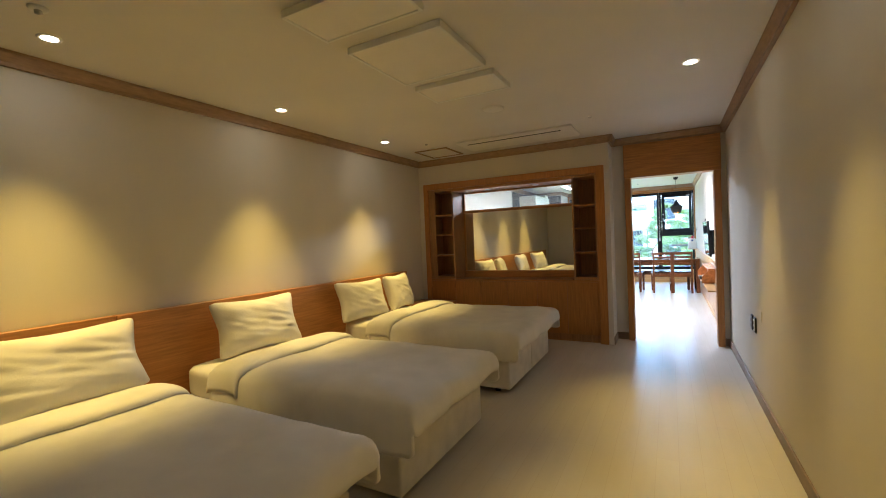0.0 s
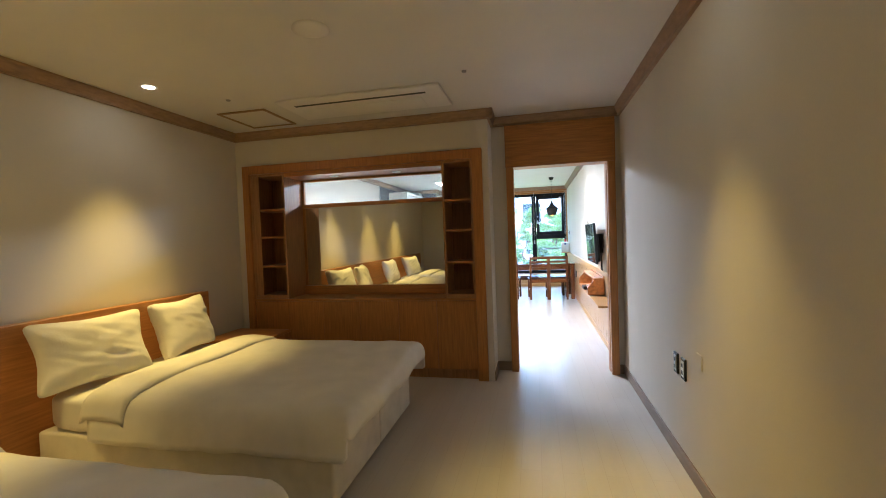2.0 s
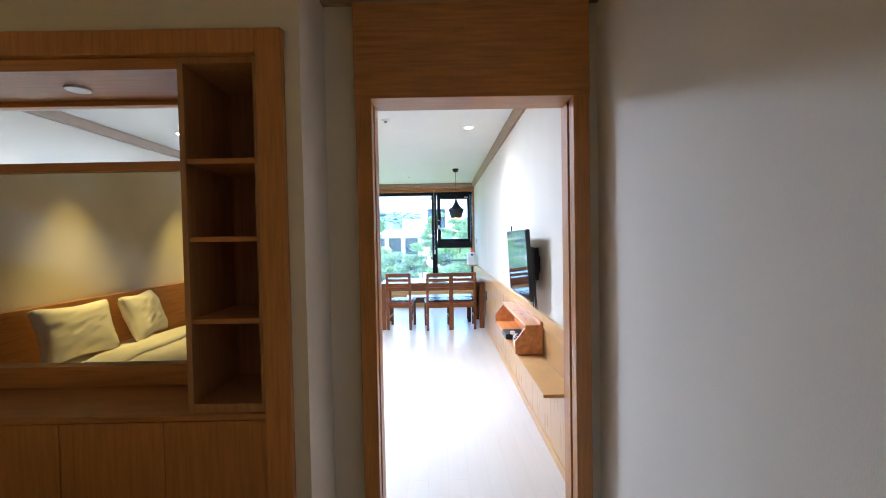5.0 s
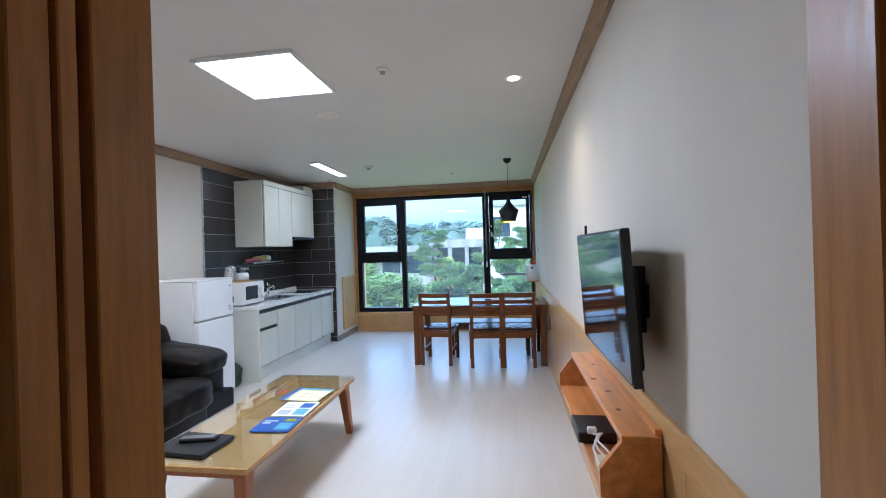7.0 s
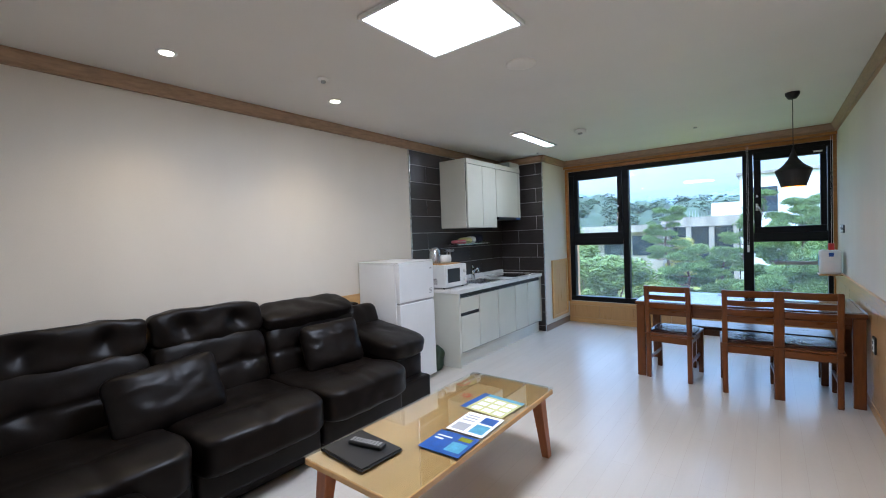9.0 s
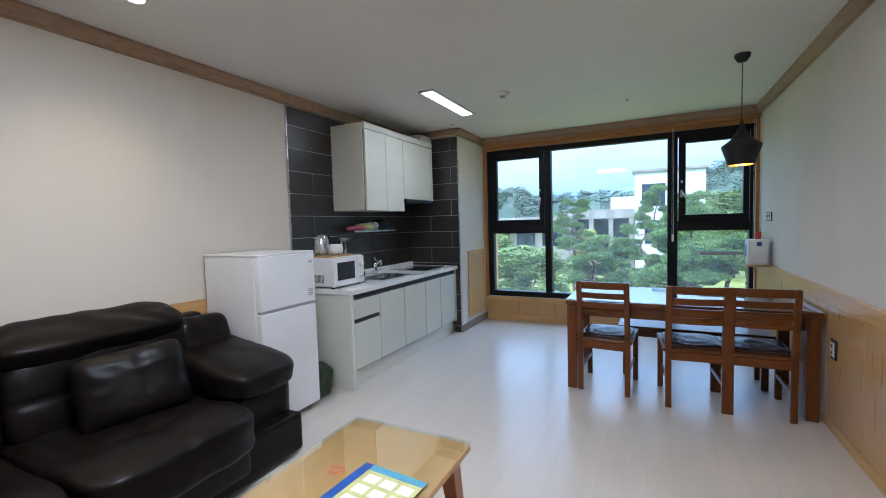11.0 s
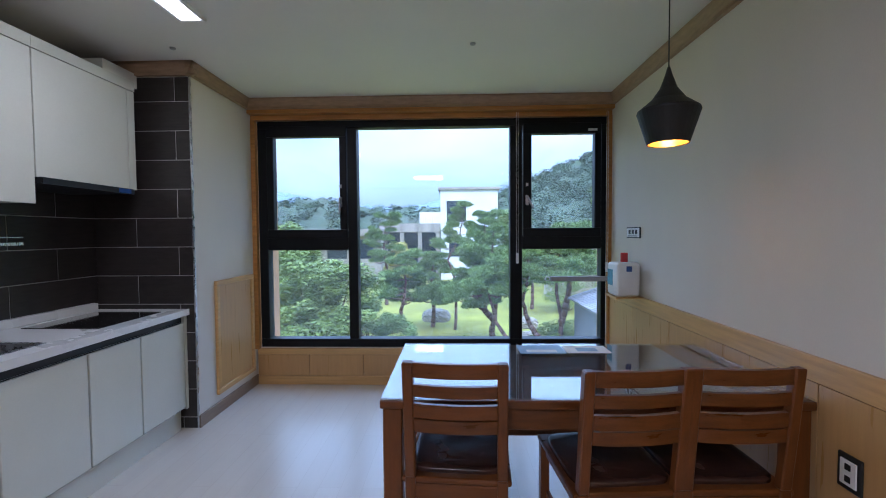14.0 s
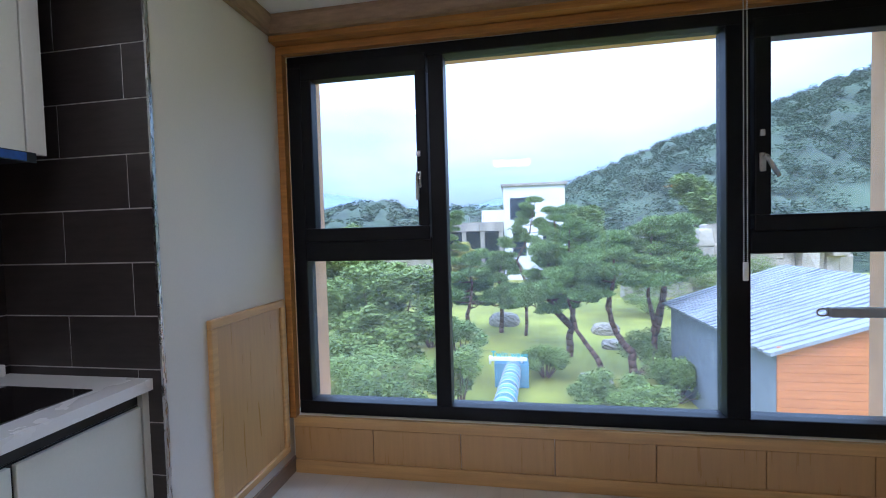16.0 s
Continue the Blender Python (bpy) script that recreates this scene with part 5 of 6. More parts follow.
def fridge():
    f = thing("refrigerator", (-2.93, 9.41, 0), "white two-door refrigerator beside the sofa", "refrigerator")
    part("body", boxes((-3.22, 9.155, 0.03, -2.712, 9.66, 1.205), bevel=0.006, seg=2), FRIDGE, f)
    part("top_cover", boxes((-3.22, 9.15, 1.206, -2.66, 9.664, 1.22), bevel=0.004), FRIDGE, f)
    part("freezer_door", boxes((-2.709, 9.155, 0.835, -2.655, 9.66, 1.205), bevel=0.008, seg=3), FRIDGE, f)
    part("fridge_door", boxes((-2.709, 9.155, 0.05, -2.655, 9.66, 0.815), bevel=0.008, seg=3), FRIDGE, f)
    part("grip", boxes((-2.70, 9.16, 0.816, -2.665, 9.655, 0.834)), GREYP, f)
    part("badge", boxes((-2.6548, 9.60, 1.13, -2.6535, 9.63, 1.145)), GREYP, f)
    for k in range(4):
        part("print_line", boxes((-2.6548, 9.585, 0.885 + k * 0.014, -2.6537, 9.63, 0.892 + k * 0.014)), GREYP, f)
    for x in (-3.18, -2.75):
        for y in (9.20, 9.62):
            part("foot", boxes((x - 0.02, y - 0.02, 0, x + 0.02, y + 0.02, 0.03)), BLACK, f)


fridge()

gb = thing("recycling_bag", (-2.85, 9.83, 0), "crumpled dark green bag between refrigerator and cabinet", "bag")
bm = bmesh.new()
soft(bm, -2.88, 9.82, 0.14, 0.30, 0.22, 0.28, 3.5, 16, 0.03, 2)
part("sack", bm, mat("green_bag", (0.022, 0.045, 0.02), 0.45, var=0.3, scale=14, bump=0.3), gb, "", True)


# ---- outdoors ----
GZ = -4.6
LEAF = mat("pine_needles", (0.12, 0.185, 0.045), 0.75, var=0.3, scale=1.5, bump=0.0, island=0.35)
LEAFH = mat("hill_leaves", (0.09, 0.125, 0.075), 0.9, var=0.25, scale=0.08, bump=0.0, island=0.15)
LEAF2 = mat("broad_leaves", (0.135, 0.185, 0.035), 0.7, var=0.3, scale=1.2, bump=0.0, island=0.35)
LEAF3 = mat("yellowing_leaves", (0.30, 0.27, 0.05), 0.65, var=0.3, scale=1.2, bump=0.0, island=0.5)
BARK = mat("pine_bark", (0.13, 0.07, 0.05), 0.9, var=0.35, scale=5, bump=0.6, fine=30, stretch=(3, 3, 1))
GRASS = mat("lawn", (0.25, 0.25, 0.035), 0.9, var=0.28, scale=0.35, bump=0.4, fine=9)
WOODS = mat("hill_woods", (0.06, 0.085, 0.045), 0.9, var=0.4, scale=0.09, bump=1.0, fine=1.1)
# the far ridge's pale blue is distance haze put into the base colour
FARW = mat("far_hill_haze_tint", (0.16, 0.22, 0.27), 0.95, var=0.12, scale=0.02, bump=0.0)
RENDERW = mat("white_render", (0.70, 0.70, 0.68), 0.8, var=0.06, scale=0.6, bump=0.05)
CONC = mat("weathered_concrete", (0.33, 0.29, 0.24), 0.85, var=0.2, scale=0.8, bump=0.2, stretch=(1, 1, 0.3))
ROCK = mat("pale_rock", (0.36, 0.31, 0.25), 0.9, var=0.3, scale=0.9, bump=0.8, fine=6, island=0.25)
DARKG = mat("dark_glazing", (0.03, 0.04, 0.05), 0.12, var=0.2)
SHEET = mat("grey_roof_sheet", (0.27, 0.28, 0.31), 0.30, var=0.2, scale=1.5, bump=0.25, fine=12, stretch=(0.5, 3, 1))
SIDING = mat("orange_boards", (0.50, 0.17, 0.055), 0.6, var=0.15, scale=2, bump=0.05, stretch=(0.6, 1, 8), piece=0.15)
SCREENM = mat("grey_mesh_wall", (0.22, 0.23, 0.25), 0.7, var=0.12, scale=3, bump=0.3, fine=60)
TUBE = mat("blue_slide_tube", (0.13, 0.27, 0.38), 0.25, var=0.12, scale=2, bump=0.05)
SIGNT = mat("teal_sign_letters", (0.02, 0.34, 0.38), 0.4)

rng = np.random.default_rng(7)


def out(lat, deep):
    """Plan place from steps to the side and ahead of the window's view line."""
    return -1.23 - 0.16 * deep + 0.987 * lat, 10.8 + 0.987 * deep + 0.16 * lat


def tuft_mesh(name, centres, sizes, count, leaf, flat, material):
    """Many small leaves scattered in clumps, with gaps between them."""
    pts, tris = [], []
    for c, s in zip(centres, sizes):
        d = rng.normal(size=(count, 3))
        d /= np.linalg.norm(d, axis=1)[:, None]
        r = rng.uniform(0.25, 1.0, (count, 1)) ** 0.6
        p = np.asarray(c) + d * r * s * np.array([1, 1, flat])
        a = rng.normal(size=(count, 3)) * leaf * np.array([1, 1, 0.45])
        b = rng.normal(size=(count, 3)) * leaf * np.array([1, 1, 0.45])
        pts.append(np.stack([p - a * 0.5, p + a * 0.5, p + b], 1).reshape(-1, 3))
    v = np.concatenate(pts)
    me = bpy.data.meshes.new(name)
    me.from_pydata(v.tolist(), [], np.arange(len(v)).reshape(-1, 3).tolist())
    me.materials.append(material)
    return new(name, me)


def tree(kind, label, x, y, height, spread, seed, material, stems=1, flat=0.42, low=0.42, count=330, leaf=0.10, ground=GZ, lean=0.12):
    rnd = random.Random(seed)
    t = thing(kind, (x, y, ground), label, "tree", "trees in the garden")
    bm = bmesh.new()
    centres, sizes = [], []
    for k in range(stems):
        a0 = rnd.uniform(0, 6.28)
        p = Vector((x + 0.12 * math.cos(a0) * (stems > 1), y + 0.12 * math.sin(a0) * (stems > 1), ground - 0.1))
        drift = Vector((math.cos(a0) * lean, math.sin(a0) * lean, 0)) * (2.2 if stems > 1 else 1)
        r = (0.05 + height * 0.017) / (1 + 0.25 * (stems - 1))
        n = 11
        for i in range(n):
            q = p + Vector((drift.x + rnd.uniform(-0.13, 0.13), drift.y + rnd.uniform(-0.13, 0.13), 1)) * (height * 0.92 / n)
            rod(bm, p, q, r, r * 0.9, 8)
            r *= 0.9
            f = (q.z - ground) / height
            if f > low - 0.08:
                for _ in range(2 if stems > 1 else 3):
                    a = rnd.uniform(0, 6.28)
                    span = spread * (1.15 - 0.75 * max(0, f - low) / (1 - low)) * rnd.uniform(0.45, 1)
                    e = q + Vector((math.cos(a) * span, math.sin(a) * span, rnd.uniform(-0.1, 0.35) * span))
                    m = (q + e) / 2 + Vector((0, 0, -0.08 * span))
                    rod(bm, q, m, r * 0.5, r * 0.35, 5)
                    rod(bm, m, e, r * 0.35, r * 0.12, 5)
                    for w in (1.0, 0.66):
                        centres.append(tuple(q.lerp(e, w) + Vector((rnd.uniform(-0.2, 0.2), rnd.uniform(-0.2, 0.2), 0.12))))
                        sizes.append(rnd.uniform(0.34, 0.62) * spread / 1.6)
            p = q
        centres.append(tuple(p + Vector((0, 0, 0.1))))
        sizes.append(0.5 * spread / 1.6)
    part("trunk", bm, BARK, t, "", True)
    c = tuft_mesh("crown", centres, sizes, count, leaf, flat, material)
    c.parent, c.matrix_parent_inverse = t, Matrix.Translation(-t.location)


def needle_mesh(pads, count, length, material):
    """Flat pads of pine needles: thin blades that fan up and out from short twigs."""
    pts = []
    for (c, s) in pads:
        a = rng.uniform(0, 2 * np.pi, count)
        rr = s * np.sqrt(rng.uniform(0.02, 1.0, count)) * rng.uniform(0.75, 1.1, count)
        dome = 0.62 * s * (1 - (rr / (1.15 * s)) ** 2)
        p = np.asarray(c) + np.stack([rr * np.cos(a), rr * np.sin(a), dome * rng.uniform(-0.35, 1.0, count)], 1)
        d = np.stack([np.cos(a) * rr / s, np.sin(a) * rr / s, np.full(count, 0.55)], 1) + rng.normal(size=(count, 3)) * 0.55
        d *= length * rng.uniform(0.6, 1.3, (count, 1)) / np.linalg.norm(d, axis=1)[:, None]
        w = rng.normal(size=(count, 3))
        w *= length * 0.22 / np.linalg.norm(w, axis=1)[:, None]
        pts.append(np.stack([p - w, p + w, p + d], 1).reshape(-1, 3))
    v = np.concatenate(pts)
    me = bpy.data.meshes.new("crown")
    me.from_pydata(v.tolist(), [], np.arange(len(v)).reshape(-1, 3).tolist())
    me.materials.append(material)
    return new("crown", me)


def pine(lat, deep, stems, seed, label, width=0.16, reach=1.5, low=0.5, pad=0.60, count=330, ground=GZ):
    """A garden pine. stems: for each, the (sidestep, depth step, height) of its bends from the root up; limbs leave it above low."""
    rnd = random.Random(seed)
    x, y = out(lat, deep)
    t = thing("pine_tree", (x, y, ground), label, "tree", "trees in the garden")
    bm = bmesh.new()
    pads = []
    for bends in stems:
        root = Vector((x, y, ground - 0.1))
        line = [root + Vector((a, b, c)) for a, b, c in bends]
        top = max(p.z for p in line) - ground
        fine = []
        for p, q in zip(line, line[1:]):
            for k in range(4):
                fine.append(p.lerp(q, k / 4) + Vector((rnd.uniform(-0.05, 0.05), rnd.uniform(-0.05, 0.05), 0)))
        fine.append(line[-1])
        size = len(fine)
        for k, (p, q) in enumerate(zip(fine, fine[1:])):
            r0, r1 = width * (1 - 0.85 * k / size), width * (1 - 0.85 * (k + 1) / size)
            rod(bm, p, q + (q - p) * 0.06, r0, r1, 8)
            f = (q.z - ground) / top
            if f < low:
                continue
            for _ in range(3):
                a = rnd.uniform(0, 6.28)
                span = reach * (1.1 - 0.65 * (f - low) / (1.01 - low)) * rnd.uniform(0.5, 1.1)
                mid = q + Vector((math.cos(a) * span * 0.5, math.sin(a) * span * 0.5, rnd.uniform(-0.15, 0.12) * span))
                a += rnd.uniform(-0.6, 0.6)
                end = mid + Vector((math.cos(a) * span * 0.5, math.sin(a) * span * 0.5, rnd.uniform(0.05, 0.3) * span))
                rod(bm, q, mid, r1 * 0.45, r1 * 0.32, 6)
                rod(bm, mid, end, r1 * 0.32, 0.012, 6)
                pads.append((tuple(end), pad * rnd.uniform(0.6, 1.1)))
                for _ in range(4):
                    b = a + rnd.choice((-1, 1)) * rnd.uniform(0.5, 1.2)
                    twig = mid.lerp(end, rnd.uniform(0.2, 0.8))
                    tip = twig + Vector((math.cos(b), math.sin(b), rnd.uniform(-0.1, 0.8))) * span * rnd.uniform(0.22, 0.45)
                    rod(bm, twig, tip, 0.02, 0.008, 5)
                    pads.append((tuple(tip), pad * rnd.uniform(0.4, 0.8)))
        pads.append((tuple(line[-1]), pad * 0.6))
    part("trunk", bm, BARK, t, "reddish brown bark", True)
    c = needle_mesh(pads, count, 0.15, LEAF)
    c.parent, c.matrix_parent_inverse = t, Matrix.Translation(-t.location)


def bush(x, y, height, spread, seed, material, label, leaf=0.058, count=760, ground=GZ):
    rnd = random.Random(seed)
    t = thing("shrub", (x, y, ground), label, "shrub", "shrubs in the garden")
    bm = bmesh.new()
    centres, sizes = [], []
    for k in range(16):
        a, d, f = rnd.uniform(0, 6.28), rnd.uniform(0.1, 1) * spread, rnd.uniform(0.25, 1) ** 0.8
        e = Vector((x + math.cos(a) * d, y + math.sin(a) * d, ground + height * f * (1 - 0.25 * d / spread)))
        rod(bm, (x + 0.1 * math.cos(a), y + 0.1 * math.sin(a), ground - 0.05), e, 0.03, 0.008, 5)
        centres.append(tuple(e))
        sizes.append(rnd.uniform(0.45, 0.85) * spread * 0.62)
    part("stem", bm, BARK, t)
    c = tuft_mesh("foliage", centres, sizes, count, leaf, 0.75, material)
    c.parent, c.matrix_parent_inverse = t, Matrix.Translation(-t.location)


# ground sheet with a lawn that rises gently to the hills
bm = bmesh.new()
bmesh.ops.create_grid(bm, x_segments=60, y_segments=60, size=1500)
for v in bm.verts:
    v.co.y += 1480
    v.co.z = GZ
setting("ground", bm, GRASS, "green garden lawn reaching the hills")


def hill(name, profile, deep, thick, material, label, rough):
    """A wooded ridge: (side step, height) pairs at one distance, with an uneven back and crest."""
    bm = bmesh.new()
    cols, rows = 150, 26
    lats = np.linspace(profile[0][0], profile[-1][0], cols)
    tops = np.interp(lats, [p[0] for p in profile], [p[1] for p in profile])
    grid = []
    for lat, top in zip(lats, tops):
        line = []
        for k in range(rows):
            f = k / (rows - 1)
            x, y = out(lat, deep - thick * (1 - f))
            z = GZ + (top - GZ) * (1 - (1 - f) ** 1.7) + rough * min(1, 4 * f) * (noise.noise(Vector((x, y, 0)) * 0.16) + 0.9 * noise.noise(Vector((x, y, 5)) * 0.45))
            line.append(bm.verts.new((x, y, z)))
        grid.append(line)
    for a, b in zip(grid, grid[1:]):
        for k in range(rows - 1):
            bm.faces.new((a[k], b[k], b[k + 1], a[k + 1]))
    bmesh.ops.recalc_face_normals(bm, faces=bm.faces[:])
    return setting(name, bm, material, label, True)


hill("backdrop_wooded_hill", [(16, 7), (44, 17), (80, 31), (98, 36), (130, 48), (175, 62), (260, 70)], 150, 100, WOODS, "steep wooded hillside", 2.6)
hill("backdrop_low_woods", [(-160, 8), (-60, 9), (-34, 8), (-24, 10.5), (-18, 11), (-11, 8.5), (10, 8), (60, 9)], 130, 50, WOODS, "low belt of woods", 2.0)
hill("backdrop_far_hill", [(-700, 60), (-330, 85), (-190, 72), (-60, 45), (30, 42), (120, 60), (400, 70)], 700, 250, FARW, "distant hills tinted pale blue for haze", 6.0)
crest = []
for lat, top in ((18, 8), (30, 12), (44, 17), (56, 22), (68, 27), (80, 31), (90, 34), (98, 36), (110, 41), (122, 46), (136, 51), (150, 56), (165, 60)):
    for _ in range(95):
        f = rng.uniform(0.0, 1.0)
        l2 = lat + rng.uniform(-7, 7)
        x, y = out(l2, 150 - 100 * (1 - f))
        crest.append((x, y, GZ + (np.interp(l2, [16, 44, 80, 98, 130, 175], [7, 17, 31, 36, 48, 62]) - GZ) * (1 - (1 - f) ** 1.7) + 0.8))
c = tuft_mesh("hill_trees", crest, rng.uniform(1.4, 2.9, len(crest)), 260, 0.30, 0.85, LEAFH)
belt = []
for _ in range(170):
    l2, f = rng.uniform(-70, 45), rng.uniform(0.3, 1.0)
    x, y = out(l2, 130 - 50 * (1 - f))
    belt.append((x, y, GZ + (np.interp(l2, [-60, -34, -24, -18, -11, 10, 60], [9, 8, 10.5, 11, 8.5, 8, 9]) - GZ) * (1 - (1 - f) ** 1.7) + 0.4))
tagged(tuft_mesh("belt_trees", belt, rng.uniform(1.4, 2.8, len(belt)), 220, 0.5, 0.8, LEAFH), "belt of mixed trees before the far hills", "trees", kind="stuff")
tagged(c, "dense trees covering the hillside", "trees", kind="stuff")

# white house with terrace, seen past the pines
def villa():
    x, y = out(11.5, 56)
    h = thing("white_house", (x, y, GZ), "modern white rendered house with dark windows and flat roof", "house")
    part("wall", boxes((x - 3.7, y - 4, GZ - 0.5, x + 3.7, y + 4, 7.0)), RENDERW, h)
    part("roof", boxes((x - 4.0, y - 4.3, 7.01, x + 4.0, y + 4.3, 7.35), bevel=0.03), CONC, h)
    part("wing", boxes((x - 6.6, y - 2, GZ - 0.5, x - 3.71, y + 4, 4.3)), RENDERW, h)
    part("terrace_slab", boxes((x - 11.5, y - 5, 1.6, x - 3.72, y + 3, 2.7)), CONC, h, "weathered concrete terrace")
    for k in range(4):
        part("column", boxes((x - 11.2 + k * 2.3, y - 4.9, GZ - 0.5, x - 10.7 + k * 2.3, y - 4.4, 1.59)), CONC, h)
    part("ground_floor", boxes((x - 11.3, y - 2.5, GZ - 0.5, x - 3.73, y + 2.9, 1.58)), DARKG, h)
    for (a, b, c, d) in ((-2.9, 2.9, -0.4, 5.6), (-2.6, -1.6, -1.0, 1.2), (1.0, -1.6, 2.6, 1.2)):
        w = part("window", boxes((x + a, y - 4.06, b, x + c, y - 4.005, d)), DARKG, h)
        part("window_frame", boxes((x + a, y - 4.10, b, x + a + 0.1, y - 4.07, d), (x + c - 0.1, y - 4.10, b, x + c, y - 4.07, d), (x + (a + c) / 2 - 0.05, y - 4.10, b, x + (a + c) / 2 + 0.05, y - 4.07, d), (x + a, y - 4.10, (b + d) / 2 - 0.05, x + c, y - 4.105 + 0.03, (b + d) / 2 + 0.05)), BLACKF, w)
    for k in range(26):
        part("rail_bar", boxes((x - 11.4 + k * 0.29, y - 4.95, 2.705, x - 11.36 + k * 0.29, y - 4.91, 3.5)), GREYP, h)
    # long low concrete range to the side
    x2, y2 = out(-6, 52)
    g = thing("low_building", (x2, y2, GZ), "long low weathered concrete building with dark openings", "building")
    part("roof", boxes((x2 - 15, y2 - 3, 1.2, x2 + 6, y2 + 5, 2.0)), CONC, g)
    part("wall", boxes((x2 - 14.8, y2 - 1, GZ - 0.5, x2 + 5.8, y2 + 4.8, 1.19)), CONC, g)
    for k in range(6):
        part("opening", boxes((x2 - 14 + k * 3.3, y2 - 1.06, -1.6, x2 - 11.6 + k * 3.3, y2 - 1.01, 0.7)), DARKG, g)
    x3, y3 = out(95, 104)
    g = thing("hillside_house", (x3, y3, 14), "pale house with pinkish roof on the hillside", "house")
    part("wall", boxes((x3 - 6, y3 - 4, 8, x3 + 8, y3 + 4, 17.5)), RENDERW, g)
    part("roof", prism(bmesh.new(), [(x3 - 6.6, y3 - 4.6, 17.51), (x3 + 8.6, y3 - 4.6, 17.51), (x3 + 1, y3 - 4.6, 20)], (0, 0, 0), (0, 9.2, 0)), SIDING, g)


villa()


def barn():
    b = thing("garden_shed", (6.6, 25, GZ), "orange boarded garden building under a grey sheet roof", "shed")
    x0, x1, y0, y1, e, top, xr = 4.62, 11.0, 21.4, 28.0, -1.5, -0.2, 8.6
    part("side_wall", boxes((x0, y0 + 0.02, GZ - 0.2, x0 + 0.15, y1, e)), SCREENM, b, "grey mesh clad side wall")
    z, k = GZ - 0.2, 0
    while z < e - 0.02:
        part("board", boxes((x0, y0 - 0.03, z, x1, y0, z + 0.195), bevel=0.006), SIDING, b)
        z += 0.2
    part("gable", prism(bmesh.new(), [(x0, y0 - 0.01, e), (x1, y0 - 0.01, e), (xr, y0 - 0.01, top)], (0, 0, 0), (0, 0.1, 0)), SIDING, b)
    part("core", boxes((x0 + 0.2, y0 + 0.15, GZ - 0.2, x1, y1, e - 0.1)), CONC, b)
    n = 26
    for s, xe in ((0, x0 - 0.25), (1, x1 + 0.3)):
        ze = e - 0.08
        for j in range(n if s == 0 else 0):
            ya = y0 - 0.25 + (y1 - y0 + 0.5) * j / n
            yb = ya + (y1 - y0 + 0.5) / n
            bm = bmesh.new()
            rows = []
            for k in range(19):
                f = k / 18
                px, pz = xe + (xr - xe) * f, ze + (top + 0.03 - ze) * f
                wave = 0.10 * noise.noise(Vector((f * 5, j * 1.7, 0))) if j else 0.0
                rows.append([bm.verts.new(q) for q in ((px, ya + wave, pz), (px, ya + wave, pz + 0.085), (px, yb + 0.12, pz + 0.03), (px, yb + 0.12, pz))])
            for a, c in zip(rows, rows[1:]):
                for k in range(4):
                    bm.faces.new((a[k], a[(k + 1) % 4], c[(k + 1) % 4], c[k]))
            bm.faces.new(rows[0][::-1])
            bm.faces.new(rows[-1])
            bmesh.ops.recalc_face_normals(bm, faces=bm.faces[:])
            part("roof_sheet", bm, SHEET, b)
        if s:
            part("roof_slope", prism(bmesh.new(), [(xe, y0 - 0.25, ze), (xr, y0 - 0.25, top + 0.03), (xr, y0 - 0.25, top + 0.07), (xe, y0 - 0.25, ze + 0.04)], (0, 0, 0), (0, y1 - y0 + 0.5, 0)), SHEET, b)


barn()

# rock wall behind the trees, block by block
rw = thing("rock_wall", (*out(24, 36), GZ), "pale artificial rock cliff with stacked blocks", "rock wall")
rnd = random.Random(4)
lat = 15.0
while lat < 34:
    w, z = rnd.uniform(0.9, 1.7), GZ - 0.2
    top = rnd.uniform(-0.8, 0.7)
    while z < top:
        hgt = rnd.uniform(1.2, 2.3)
        x, y = out(lat, 36 + rnd.uniform(-0.7, 0.7))
        bm = boxes((x, y, z, x + w, y + 1.6, z + hgt), bevel=0.12)
        for v in bm.verts:
            v.co += Vector((rnd.uniform(-0.12, 0.12), rnd.uniform(-0.15, 0.15), rnd.uniform(-0.08, 0.08)))
        part("stone", bm, ROCK, rw)
        z += hgt * 0.96
    lat += w * 0.95

# water slide tube with its sign
sl = thing("water_slide", (*out(1.6, 14), GZ), "blue ribbed water slide tube leaving a housing", "water slide")
def along(f):
    x, y = out(1.15 + 1.2 * f, 9.6 + 6.0 * f)
    return Vector((x, y, GZ + 1.55 - 0.75 * f))


bm = bmesh.new()
for k in range(8):
    rod(bm, along(k / 8), along((k + 1) / 8), 0.31, n=20)
part("tube", bm, TUBE, sl, "", True)
for k in range(13):
    bm = bmesh.new()
    rod(bm, along(k / 12), along(k / 12 + 0.004), 0.322, n=20)
    part("rib", bm, GREYP, sl, "", True)
for k in (1, 4, 7):
    p = along(k / 8)
    part("post", boxes((p.x - 0.1, p.y - 0.1, GZ, p.x + 0.1, p.y + 0.1, p.z - 0.3)), CONC, sl)
x, y = out(2.3, 15.9)
part("housing", boxes((x - 0.6, y, GZ, x + 0.7, y + 0.8, GZ + 0.95), bevel=0.03), TUBE, sl)
part("sign_board", boxes((x - 0.8, y - 0.1, GZ + 1.08, x + 0.65, y + 0.05, GZ + 1.20)), RENDERW, sl)
part("sign_post", boxes((x - 0.8, y + 0.06, GZ + 0.9, x - 0.72, y + 0.12, GZ + 1.2)), RENDERW, sl)
part("sign_post", boxes((x + 0.4, y + 0.06, GZ + 0.9, x + 0.48, y + 0.12, GZ + 1.2)), RENDERW, sl)
fc = bpy.data.curves.new("letters", "FONT")
fc.body, fc.size, fc.extrude = "Twin wave", 0.32, 0.015
tmp = new("tmp_letters", fc)
